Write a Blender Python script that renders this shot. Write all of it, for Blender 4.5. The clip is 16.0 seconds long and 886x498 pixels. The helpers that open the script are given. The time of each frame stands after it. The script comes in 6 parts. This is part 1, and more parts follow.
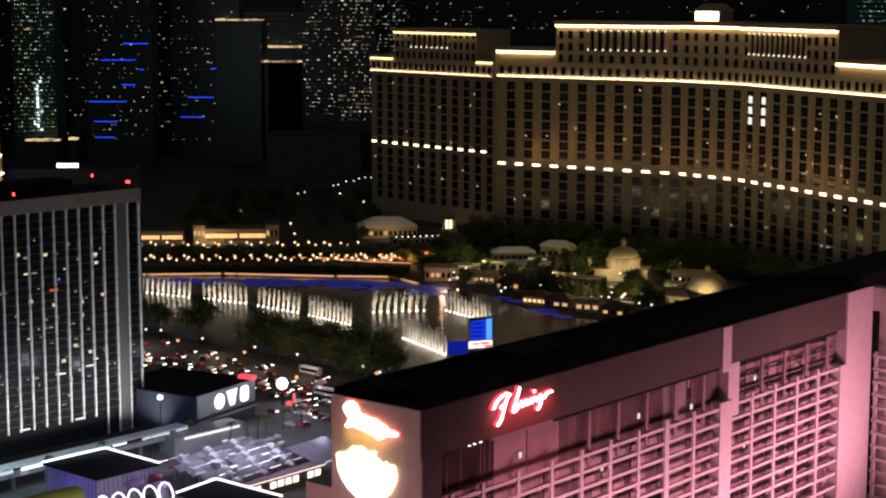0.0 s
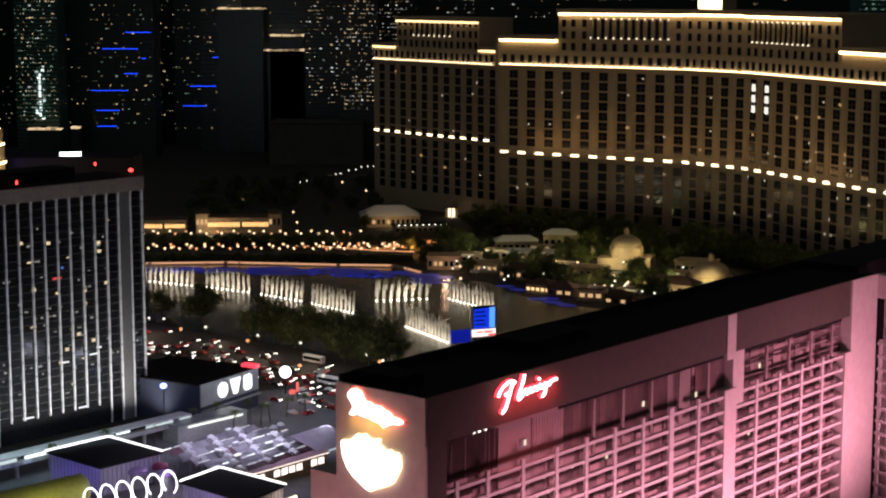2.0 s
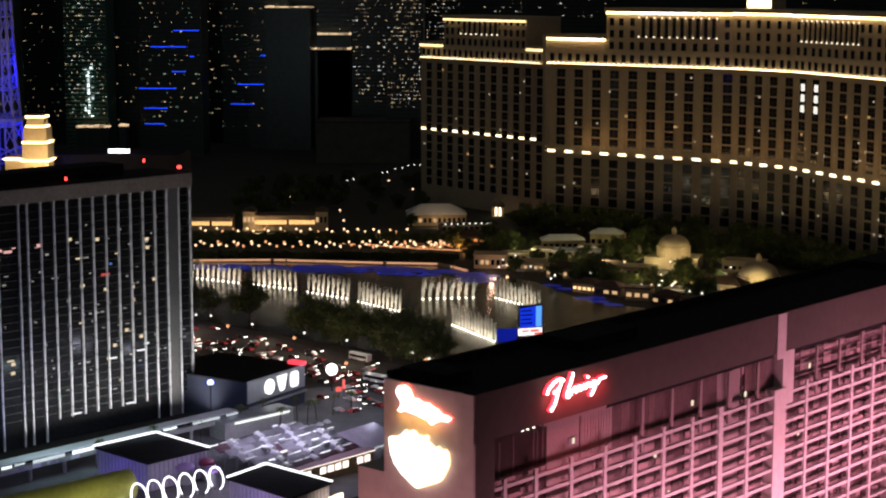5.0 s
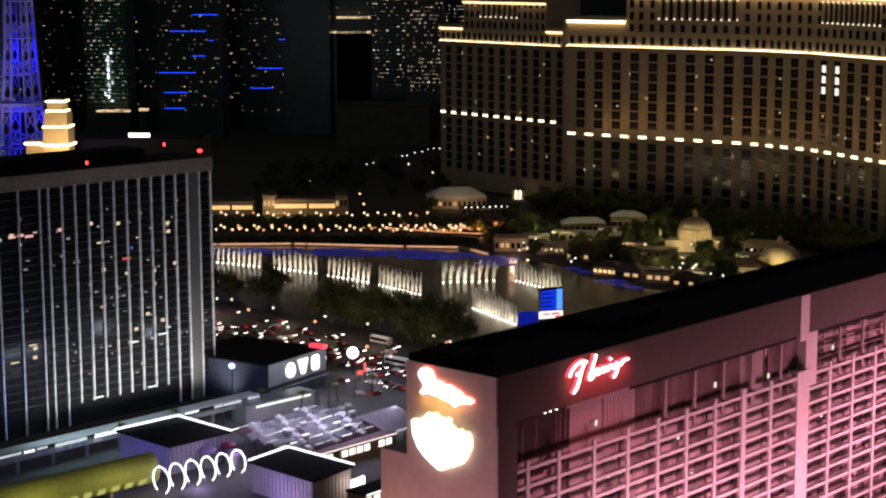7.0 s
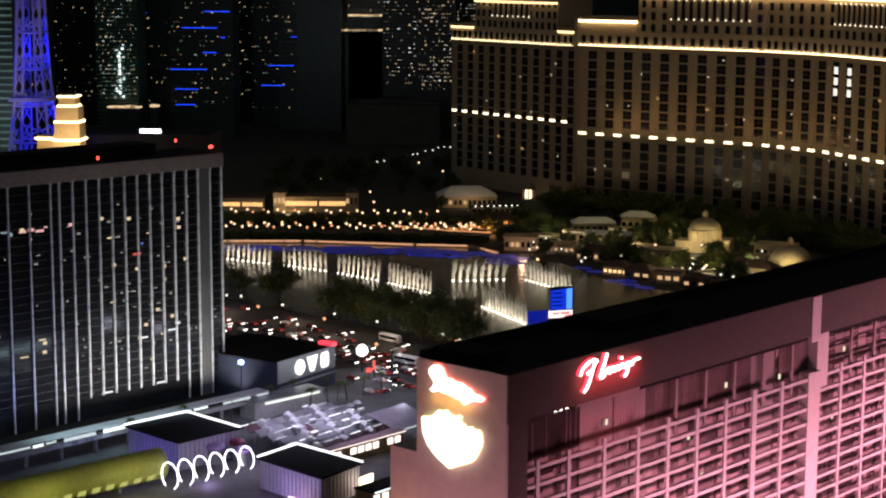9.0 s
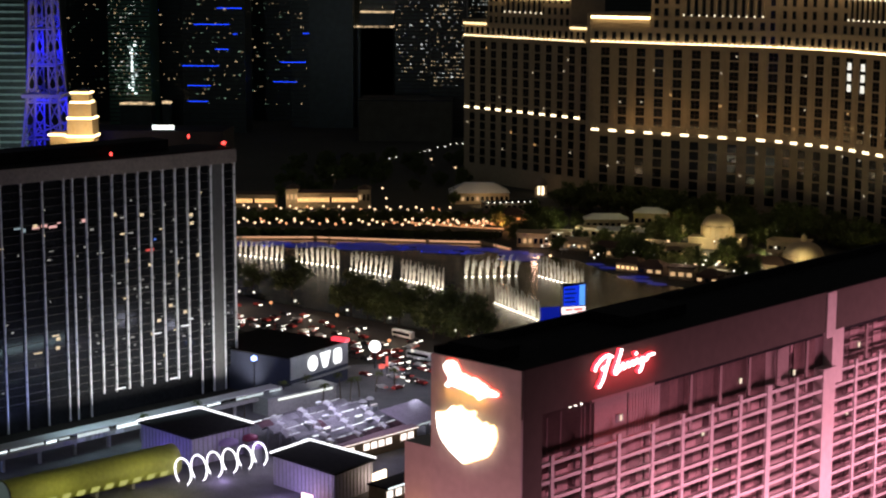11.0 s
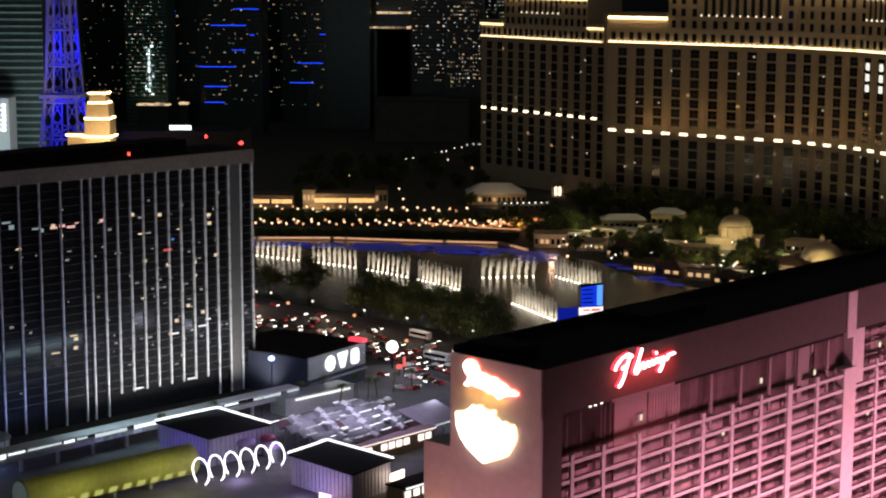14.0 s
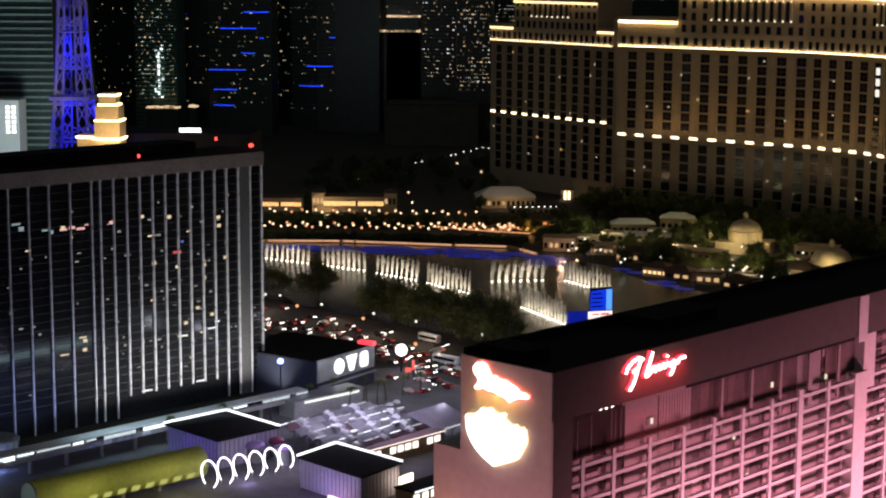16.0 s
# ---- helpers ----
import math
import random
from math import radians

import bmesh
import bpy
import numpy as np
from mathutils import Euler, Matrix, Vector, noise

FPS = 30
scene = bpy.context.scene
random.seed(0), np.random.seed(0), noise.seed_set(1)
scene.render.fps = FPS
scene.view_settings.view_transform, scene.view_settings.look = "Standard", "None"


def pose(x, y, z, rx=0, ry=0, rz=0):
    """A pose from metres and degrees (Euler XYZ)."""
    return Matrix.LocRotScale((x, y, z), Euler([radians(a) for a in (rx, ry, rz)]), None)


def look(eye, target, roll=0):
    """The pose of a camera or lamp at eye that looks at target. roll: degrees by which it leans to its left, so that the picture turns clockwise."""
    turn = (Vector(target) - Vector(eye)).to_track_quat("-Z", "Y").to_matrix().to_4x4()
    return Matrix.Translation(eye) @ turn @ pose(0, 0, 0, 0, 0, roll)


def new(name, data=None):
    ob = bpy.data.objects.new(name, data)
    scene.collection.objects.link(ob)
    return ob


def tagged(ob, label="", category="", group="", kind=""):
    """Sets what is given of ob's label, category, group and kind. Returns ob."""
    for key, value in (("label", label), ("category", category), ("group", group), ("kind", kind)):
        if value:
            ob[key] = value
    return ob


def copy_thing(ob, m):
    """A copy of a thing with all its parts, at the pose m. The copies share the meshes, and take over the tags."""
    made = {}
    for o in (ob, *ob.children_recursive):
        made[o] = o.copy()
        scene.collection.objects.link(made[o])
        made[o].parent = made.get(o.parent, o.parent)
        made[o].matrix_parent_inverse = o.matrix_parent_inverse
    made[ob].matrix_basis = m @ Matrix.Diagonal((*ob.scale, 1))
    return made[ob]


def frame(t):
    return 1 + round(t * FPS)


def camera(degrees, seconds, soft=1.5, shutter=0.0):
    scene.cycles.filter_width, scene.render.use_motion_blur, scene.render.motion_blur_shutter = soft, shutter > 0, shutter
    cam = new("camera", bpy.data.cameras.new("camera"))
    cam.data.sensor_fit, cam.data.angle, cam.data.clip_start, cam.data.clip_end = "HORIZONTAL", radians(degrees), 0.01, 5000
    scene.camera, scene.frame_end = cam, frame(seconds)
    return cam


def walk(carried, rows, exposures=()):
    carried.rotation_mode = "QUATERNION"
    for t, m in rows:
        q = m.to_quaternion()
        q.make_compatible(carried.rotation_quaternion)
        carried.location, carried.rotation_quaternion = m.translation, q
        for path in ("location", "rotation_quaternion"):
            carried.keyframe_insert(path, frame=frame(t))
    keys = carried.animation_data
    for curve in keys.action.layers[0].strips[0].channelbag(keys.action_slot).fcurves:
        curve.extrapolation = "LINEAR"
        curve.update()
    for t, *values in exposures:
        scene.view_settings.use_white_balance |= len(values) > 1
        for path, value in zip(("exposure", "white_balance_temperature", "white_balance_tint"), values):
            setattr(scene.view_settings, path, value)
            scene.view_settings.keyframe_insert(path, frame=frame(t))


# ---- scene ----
cam = camera(27.96, 16.0, soft=2.1)
PATH = [
    (0.0, pose(1.75, -2.00, 151.50, 81.73, -0.04, 0.10)),
    (0.5, pose(1.64, -1.88, 151.41, 81.54, -0.12, 0.15)),
    (1.0, pose(1.53, -1.75, 151.31, 81.46, -0.03, 0.16)),
    (1.5, pose(1.42, -1.62, 151.22, 81.43, -0.05, 0.14)),
    (2.0, pose(1.31, -1.50, 151.12, 81.38, -0.00, 0.16)),
    (2.5, pose(1.20, -1.38, 151.03, 81.37, -0.15, 0.20)),
    (3.0, pose(1.09, -1.25, 150.94, 81.36, -0.11, 0.26)),
    (3.5, pose(0.98, -1.12, 150.84, 81.39, -0.18, 0.63)),
    (4.0, pose(0.88, -1.00, 150.75, 81.41, -0.16, 1.09)),
    (6.5, pose(0.33, -0.38, 150.28, 81.01, 0.12, 2.07)),
    (7.0, pose(0.22, -0.25, 150.19, 80.84, 0.18, 2.24)),
    (7.5, pose(0.11, -0.12, 150.09, 80.80, -0.08, 2.36)),
    (8.0, pose(-0.00, 0.00, 150.00, 80.80, -0.25, 2.39)),
    (8.5, pose(-0.11, 0.12, 149.91, 80.82, -0.20, 2.45)),
    (9.0, pose(-0.22, 0.25, 149.81, 80.81, -0.27, 2.61)),
    (11.5, pose(-0.77, 0.88, 149.34, 80.70, -0.18, 3.13)),
    (12.0, pose(-0.88, 1.00, 149.25, 80.75, -0.17, 3.28)),
    (12.5, pose(-0.98, 1.12, 149.16, 80.71, -0.15, 3.28)),
    (13.0, pose(-1.09, 1.25, 149.06, 80.71, -0.22, 3.36)),
    (13.5, pose(-1.20, 1.38, 148.97, 80.73, -0.07, 3.41)),
    (14.0, pose(-1.31, 1.50, 148.88, 80.75, -0.15, 3.49)),
    (14.5, pose(-1.42, 1.62, 148.78, 80.75, -0.17, 3.57)),
    (15.0, pose(-1.53, 1.75, 148.69, 80.80, -0.37, 3.62)),
    (15.5, pose(-1.64, 1.88, 148.59, 80.83, -0.41, 3.71)),
    (16.0, pose(-1.75, 2.00, 148.50, 80.88, -0.32, 3.79)),
]
walk(cam, PATH)

# ---- world and exposure: a clear night over a bright city ----
world = bpy.data.worlds.new("night")
scene.world = world
world.use_nodes = True
wn = world.node_tree.nodes
wn["Background"].inputs["Color"].default_value = (0.76, 0.76, 0.75, 1)
wn["Background"].inputs["Strength"].default_value = 0.046


def lamp(kind, name, at, target, power, colour, size=1.0, size_y=None, spread=180, angle=60):
    data = bpy.data.lights.new(name, kind)
    data.energy, data.color = power, colour
    if kind == "AREA":
        data.shape, data.size, data.size_y = "RECTANGLE", size, size_y or size
        data.spread = radians(spread)
    elif kind == "SPOT":
        data.spot_size, data.spot_blend, data.shadow_soft_size = radians(angle), 0.6, size
    else:
        data.shadow_soft_size = size
    ob = new(name, data)
    ob.matrix_world = look(at, target)
    return ob


# ---- large lights: floodlights, signs, lit squares and added fill lamps ----
FA = pose(-2.3, 275.2, 0, 0, 0, 50.45)
PINK = (1.0, 0.39, 0.53)
for s, y, z, aim, power, spread in ((152, -34, 40, 68, 14500, 116), (124, -34, 34, 62, 13500, 108), (92, -34, 27, 45, 10000, 98), (60, -34, 25, 42, 13500, 92), (28, -34, 25, 42, 15500, 90)):
    lamp("AREA", "facade_floodlight", FA @ Vector((s, y, z)), FA @ Vector((s, 0, aim)), power, PINK, 20, 14, spread=spread)
lamp("AREA", "facade_floodlight", FA @ Vector((-26, 9, 30)), FA @ Vector((0, 9, 66)), 13000, (1.0, 0.42, 0.46), 8, 3)
lamp("AREA", "neon_spill", FA @ Vector((27, -1.6, 81.2)), FA @ Vector((27, 0, 80.4)), 1300, (1.0, 0.03, 0.04), 17, 4)
# Point lamps added for the amber spill on the wall between the signs.
for v, power in ((8.5, 120), (11.5, 150), (15, 90)):
    lamp("POINT", "sign_bulb_light", FA @ Vector((-1.3, v, 78.9)), (0, 0, 0), power, (1.0, 0.52, 0.04), 0.3)
lamp("POINT", "annex_light", FA @ Vector((-2.2, 23.5, 55)), (0, 0, 0), 330, (1.0, 0.45, 0.08), 0.4)
WARM = (1.0, 0.7, 0.38)
# Unseen area lamps hung before the hotel for its band lights' upward wash.
for at, aim, power in (((74, 1044, 50), (82, 1053, 84), 1900), ((140, 996, 50), (150, 1004, 84), 1400), ((176, 920, 50), (188, 928, 84), 2200), ((-20, 1154, 52), (-10, 1166, 84), 60)):
    lamp("AREA", "hotel_floodlight", at, aim, power, (1.0, 0.6, 0.25), 70, 4)
BA = pose(-104, 607, 0, 0, 0, 48)
for s, power in ((-14, 9000), (-38, 9000), (-62, 7000)):
    lamp("AREA", "fin_floodlight", BA @ Vector((s, -13, 0.8)), BA @ Vector((s, 0, 40)), power * 0.72, (1.0, 0.98, 0.95), 22, 3, spread=120)
# Blue lamp added for the bluish reflection at the slab's left end.
lamp("AREA", "fin_floodlight", BA @ Vector((-95, -13, 0.8)), BA @ Vector((-95, 0, 40)), 3400, (0.35, 0.42, 1.0), 26, 3, spread=130)
# Unseen panel lamp added above the market to brighten its canopies.
lamp("AREA", "bazaar_light", (-64, 541, 24), (-64, 541, 0), 13500, (0.74, 0.68, 1.0), 30, 30)
# Unseen long lamp added over the walkway to raise its brightness.
lamp("AREA", "walkway_light", (-118, 528, 16), (-124, 536, 6), 3000, (0.62, 0.9, 1.0), 60, 4)
lamp("POINT", "pavilion_light", (-117, 507, 2.5), (0, 0, 0), 2000, (0.3, 0.24, 1.0), 1.5)
lamp("POINT", "pavilion_light", (-71, 475, 2.5), (0, 0, 0), 2600, (0.6, 0.45, 1.0), 1.5)
# Unseen point lamps added to lift the store's sign wall and the forecourt.
lamp("POINT", "forecourt_light", (-62, 598, 11), (0, 0, 0), 2200, (0.85, 0.9, 1.0), 1.5)
for x, y, power in ((-50, 632, 3000), (-30, 604, 2200), (-50, 580, 1500), (-30, 640, 1800), (-38, 560, 2200)):
    lamp("POINT", "forecourt_light", (x, y, 11), (0, 0, 0), power, (0.76, 0.78, 1.0), 1.2)
for x, y in ((-96, 728), (-56, 682), (-128, 748), (-74, 702), (-36, 660)):
    lamp("POINT", "boulevard_light", (x, y, 8), (0, 0, 0), 2600, (1.0, 0.72, 0.5), 0.8)
lamp("POINT", "path_light", (-90, 494, 2.5), (0, 0, 0), 1100, (0.6, 0.45, 1.0), 0.8)
lamp("POINT", "path_light", (-80, 508, 8), (0, 0, 0), 1000, (0.7, 0.5, 1.0), 0.8)
# Unseen lamp added to brighten the bridge's end cap.
lamp("POINT", "bridge_end_light", (-150, 447, 8), (0, 0, 0), 420, (0.7, 1.0, 0.9), 0.8)
lamp("POINT", "forecourt_light", (-88, 585, 7), (0, 0, 0), 60, (0.45, 0.55, 1.0), 1.0)
for z, power in ((70, 160000), (98, 220000), (124, 280000)):
    lamp("SPOT", "tower_floodlight", (-252, 690, 40), (-217, 780, z), power, (0.015, 0.02, 1.0), 2, angle=22)
for z in (58, 84, 110):
    lamp("POINT", "tower_lamp", (-217, 780, z), (0, 0, 0), 7000, (0.02, 0.02, 1.0), 0.4)
lamp("AREA", "tower_floodlight", (-186, 735, 66), (-196, 760, 82), 15000, (1.0, 0.72, 0.36), 8)
# Unseen lamp added before the louvred tower, for light from its own floors.
lamp("AREA", "tower_floodlight", (-240, 790, 60), (-283, 900, 100), 34000, (0.75, 0.95, 0.9), 10)
# villas, domes and terraces by the lake
for x, y, z, power, colour in ((-135, 1008, 6, 2500, WARM), (-60, 1000, 6, 1500, WARM), (-18, 974, 3, 2500, (1.0, 0.45, 0.15)), (52, 972, 3, 3200, (0.95, 0.85, 0.3)),
                               (92, 908, 4, 2600, (1.0, 0.85, 0.45)), (130, 862, 3, 1600, (1.0, 0.85, 0.4)), (0, 912, 4, 1200, (1.0, 0.6, 0.4)), (-32, 1075, 6, 2000, WARM), (40, 900, 5, 1200, (1.0, 0.75, 0.5)), (86, 921, 7, 700, (1.0, 0.85, 0.4)), (106, 920, 7, 700, (1.0, 0.85, 0.4)), (20, 960, 4, 1200, (0.95, 0.9, 0.5)), (58, 925, 4, 900, (1.0, 0.8, 0.5)), (70, 850, 7, 700, (1.0, 0.7, 0.45)), (28, 940, 4, 900, (0.95, 0.9, 0.5)), (75, 960, 4, 1500, (0.95, 0.85, 0.35)), (112, 868, 4, 900, (1.0, 0.9, 0.6)), (70, 864, 3, 1200, (0.95, 0.9, 0.35)), (94, 850, 3, 1200, (1.0, 0.85, 0.4)), (54, 888, 3, 900, (0.9, 0.9, 0.4)), (112, 836, 3, 900, (1.0, 0.8, 0.45))):
    lamp("POINT", "garden_light", (x, y, z + 1.5), (0, 0, 0), power * (3.0 if x > 10 else 1.5), colour, 1.5)
# lamps in the fountain basins
JETS = (((-152, 887), (-126, 872.5)), ((-118, 868.2), (-95.7, 854)), ((-88.8, 848.2), (-68.3, 830)), ((-62.2, 823), (-41.8, 798.6)),
        ((-32.7, 830.3), (-8.8, 835.7)), ((2.5, 835.2), (22, 806)), ((-16.7, 767.2), (1.8, 731.8)))
for (ax, ay), (bx, by) in JETS:
    mid = ((ax + bx) / 2, (ay + by) / 2 - 2.5, 0.1)
    ob = lamp("AREA", "basin_light", mid, (mid[0], mid[1] + 1.2, 6), 5200, (1.0, 0.84, 0.6), math.hypot(bx - ax, by - ay), 1.5)
    ob.matrix_world = Matrix.Translation(mid) @ Euler((0, 0, math.atan2(by - ay, bx - ax))).to_matrix().to_4x4() @ pose(0, 0, 0, 180 - 20, 0, 0)

# ---- materials ----
def paint(name, colour, rough=0.6, metal=0.0, vary=0.25, scale=0.4, bump=0.15, spec=0.5, piece=0.0, island=0.0):
    """A surface with stains at two scales, fine relief and, for pieces, a tone of their own."""
    m = bpy.data.materials.new(name)
    m.use_nodes = True
    nt = m.node_tree
    b = nt.nodes["Principled BSDF"]
    co = nt.nodes.new("ShaderNodeTexCoord")
    big = nt.nodes.new("ShaderNodeTexNoise")
    big.inputs["Scale"].default_value, big.inputs["Detail"].default_value = scale * 0.25, 4
    fine = nt.nodes.new("ShaderNodeTexNoise")
    fine.inputs["Scale"].default_value, fine.inputs["Detail"].default_value = scale * 4, 6
    add = nt.nodes.new("ShaderNodeMath")
    add.operation = "ADD"
    for n in (big, fine):
        nt.links.new(co.outputs["Object"], n.inputs["Vector"])
    nt.links.new(big.outputs["Fac"], add.inputs[0])
    nt.links.new(fine.outputs["Fac"], add.inputs[1])
    tone = nt.nodes.new("ShaderNodeMapRange")
    tone.inputs["From Min"].default_value, tone.inputs["From Max"].default_value = 0.6, 1.4
    tone.inputs["To Min"].default_value, tone.inputs["To Max"].default_value = 1 - vary, 1 + vary
    nt.links.new(add.outputs[0], tone.inputs["Value"])
    mul = nt.nodes.new("ShaderNodeVectorMath")
    mul.operation = "SCALE"
    mul.inputs[0].default_value = colour
    last = tone.outputs["Result"]
    if piece or island:
        info = nt.nodes.new("ShaderNodeObjectInfo" if piece else "ShaderNodeNewGeometry")
        pr = nt.nodes.new("ShaderNodeMapRange")
        spread = piece or island
        pr.inputs["To Min"].default_value, pr.inputs["To Max"].default_value = 1 - spread, 1 + spread
        nt.links.new(info.outputs["Random" if piece else "Random Per Island"], pr.inputs["Value"])
        mm = nt.nodes.new("ShaderNodeMath")
        mm.operation = "MULTIPLY"
        nt.links.new(last, mm.inputs[0])
        nt.links.new(pr.outputs["Result"], mm.inputs[1])
        last = mm.outputs[0]
    nt.links.new(last, mul.inputs["Scale"])
    nt.links.new(mul.outputs[0], b.inputs["Base Color"])
    b.inputs["Roughness"].default_value, b.inputs["Metallic"].default_value = rough, metal
    b.inputs["Specular IOR Level"].default_value = spec
    if bump:
        bp = nt.nodes.new("ShaderNodeBump")
        bp.inputs["Strength"].default_value, bp.inputs["Distance"].default_value = bump, 0.1
        nt.links.new(fine.outputs["Fac"], bp.inputs["Height"])
        nt.links.new(bp.outputs["Normal"], b.inputs["Normal"])
    return m


def glow(name, colour, strength, vary=0.0, sample=True):
    """A lamp's, sign's or painted-in glow's light. vary: how far pieces differ in brightness."""
    m = bpy.data.materials.new(name)
    m.use_nodes = True
    nt = m.node_tree
    b = nt.nodes["Principled BSDF"]
    b.inputs["Base Color"].default_value = (0.1, 0.1, 0.1, 1)
    b.inputs["Emission Color"].default_value = (*colour, 1)
    b.inputs["Emission Strength"].default_value = strength
    if vary:
        g = nt.nodes.new("ShaderNodeNewGeometry")
        pr = nt.nodes.new("ShaderNodeMapRange")
        pr.inputs["To Min"].default_value, pr.inputs["To Max"].default_value = strength * (1 - vary), strength * (1 + vary)
        nt.links.new(g.outputs["Random Per Island"], pr.inputs["Value"])
        nt.links.new(pr.outputs["Result"], b.inputs["Emission Strength"])
    if not sample:
        m.cycles.emission_sampling = "NONE"
    return m


M = {}
M["asphalt"] = paint("asphalt", (0.05, 0.05, 0.052), 0.85, scale=0.3, vary=0.4)
M["earth"] = paint("dark_ground", (0.045, 0.042, 0.035), 0.95, scale=0.05, vary=0.4)
M["paving"] = paint("paving", (0.14, 0.135, 0.145), 0.8, scale=0.5, vary=0.45)
M["concrete"] = paint("concrete", (0.42, 0.41, 0.39), 0.8, scale=0.3)
# Darker than the end wall: shade in the screen's recess put into the colour.
M["recess_shade"] = paint("recess_shade_render", (0.13, 0.09, 0.095), 0.8, scale=0.2, vary=0.25)
# Taupe render, deepened further to stand for floodlight missing parapet and pier.
M["taupe"] = paint("dimmed_taupe_render", (0.078, 0.065, 0.055), 0.8, scale=0.12, vary=0.18)
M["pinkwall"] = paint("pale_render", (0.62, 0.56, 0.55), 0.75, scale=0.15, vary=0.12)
M["fin"] = paint("painted_steel", (0.62, 0.58, 0.58), 0.5, scale=0.3, vary=0.1)
M["glass"] = paint("dark_glass", (0.015, 0.016, 0.018), 0.12, scale=0.2, bump=0.02, piece=0.5)
M["curtain"] = paint("drawn_curtains", (0.27, 0.19, 0.195), 0.9, scale=1.2, vary=0.35, island=0.55)
M["mauve"] = paint("mauve_render", (0.3, 0.235, 0.235), 0.85, scale=0.5, vary=0.16)
M["roofing"] = paint("black_roofing", (0.02, 0.02, 0.022), 0.95, scale=0.2, vary=0.4, spec=0.1)
M["cream"] = paint("cream_stucco", (0.42, 0.325, 0.22), 0.85, scale=0.1, vary=0.15)
M["stone"] = paint("ochre_stucco", (0.44, 0.33, 0.21), 0.85, scale=0.2, vary=0.25)
M["tile"] = paint("roof_tile", (0.11, 0.06, 0.042), 0.85, scale=0.4, vary=0.3)
M["darkmetal"] = paint("dark_metal", (0.05, 0.05, 0.055), 0.5, 0.7, scale=1)
M["white"] = paint("white_membrane", (0.72, 0.72, 0.74), 0.6, scale=0.3, vary=0.12)
M["greysteel"] = paint("grey_steel", (0.35, 0.36, 0.38), 0.45, 0.4, scale=0.6)
M["leaf"] = paint("leaves", (0.085, 0.105, 0.03), 0.7, scale=1.5, vary=0.5, piece=0.3)
M["bark"] = paint("bark", (0.09, 0.065, 0.045), 0.95, scale=2, vary=0.4)
M["warmstrip"] = glow("warm_strip", (1.0, 0.72, 0.34), 6.0)
M["softstrip"] = glow("soft_strip", (1.0, 0.72, 0.34), 2.2)
M["warmdash"] = glow("warm_dash", (1.0, 0.82, 0.52), 3.2)
M["warmdot"] = glow("warm_dot", (1.0, 0.62, 0.28), 2.5, 0.6, False)
M["whitedot"] = glow("white_dot", (1.0, 0.92, 0.8), 2.5, 0.7, False)
M["bluestrip"] = glow("blue_strip", (0.01, 0.06, 1.0), 1.3, 0.4, False)
M["reddot"] = glow("red_dot", (1.0, 0.06, 0.05), 3.0, 0.3, False)


# ---- mesh helpers ----
def box(bm, x0, x1, y0, y1, z0, z1):
    v = [bm.verts.new((x, y, z)) for x in (x0, x1) for y in (y0, y1) for z in (z0, z1)]
    for f in ((0, 1, 3, 2), (4, 6, 7, 5), (0, 4, 5, 1), (2, 3, 7, 6), (0, 2, 6, 4), (1, 5, 7, 3)):
        bm.faces.new([v[i] for i in f])
    return v


def prism(bm, ring, z0, z1, top=None):
    """A solid on a plan outline, anticlockwise; top: another outline for its upper edge."""
    lo = [bm.verts.new((x, y, z0)) for x, y in ring]
    hi = [bm.verts.new((x, y, z1)) for x, y in (top or ring)]
    n = len(ring)
    for i in range(n):
        bm.faces.new((lo[i], lo[(i + 1) % n], hi[(i + 1) % n], hi[i]))
    bm.faces.new(hi)
    bm.faces.new(lo[::-1])


def lathe(bm, rows, x=0, y=0, n=16):
    """A turned shape from rows of (radius, height)."""
    rings = []
    for r, z in rows:
        rings.append([bm.verts.new((x + r * math.cos(2 * math.pi * i / n), y + r * math.sin(2 * math.pi * i / n), z)) for i in range(n)])
    for a, b in zip(rings, rings[1:]):
        for i in range(n):
            bm.faces.new((a[i], a[(i + 1) % n], b[(i + 1) % n], b[i]))
    bm.faces.new(rings[0][::-1])
    bm.faces.new(rings[-1])


def tube(bm, a, b, r, n=6, r2=None):
    a, b = Vector(a), Vector(b)
    q = (b - a).to_track_quat("Z", "Y")
    ra = [bm.verts.new(a + q @ Vector((r * math.cos(2 * math.pi * i / n), r * math.sin(2 * math.pi * i / n), 0))) for i in range(n)]
    r2 = r if r2 is None else r2
    rb = [bm.verts.new(b + q @ Vector((r2 * math.cos(2 * math.pi * i / n), r2 * math.sin(2 * math.pi * i / n), 0))) for i in range(n)]
    for i in range(n):
        bm.faces.new((ra[i], ra[(i + 1) % n], rb[(i + 1) % n], rb[i]))
    bm.faces.new(ra[::-1])
    bm.faces.new(rb)


def mesh_of(name, bm, material, smooth=False):
    me = bpy.data.meshes.new(name)
    bmesh.ops.recalc_face_normals(bm, faces=bm.faces)
    bm.to_mesh(me)
    bm.free()
    me.materials.append(material)
    if smooth:
        for p in me.polygons:
            p.use_smooth = True
    return me


def thing(name, m, label, category, group="", kind=""):
    ob = new(name)
    ob.matrix_world = m
    ob.empty_display_size = 0.1
    return tagged(ob, label, category, group, kind)


def part(name, bm, material, parent, label="", smooth=False, kind=""):
    ob = new(name, mesh_of(name, bm, material, smooth))
    ob.parent = parent
    return tagged(ob, label, kind=kind)


def piece(name, me, parent, m):
    ob = new(name, me)
    ob.parent = parent
    ob.matrix_basis = m
    return ob


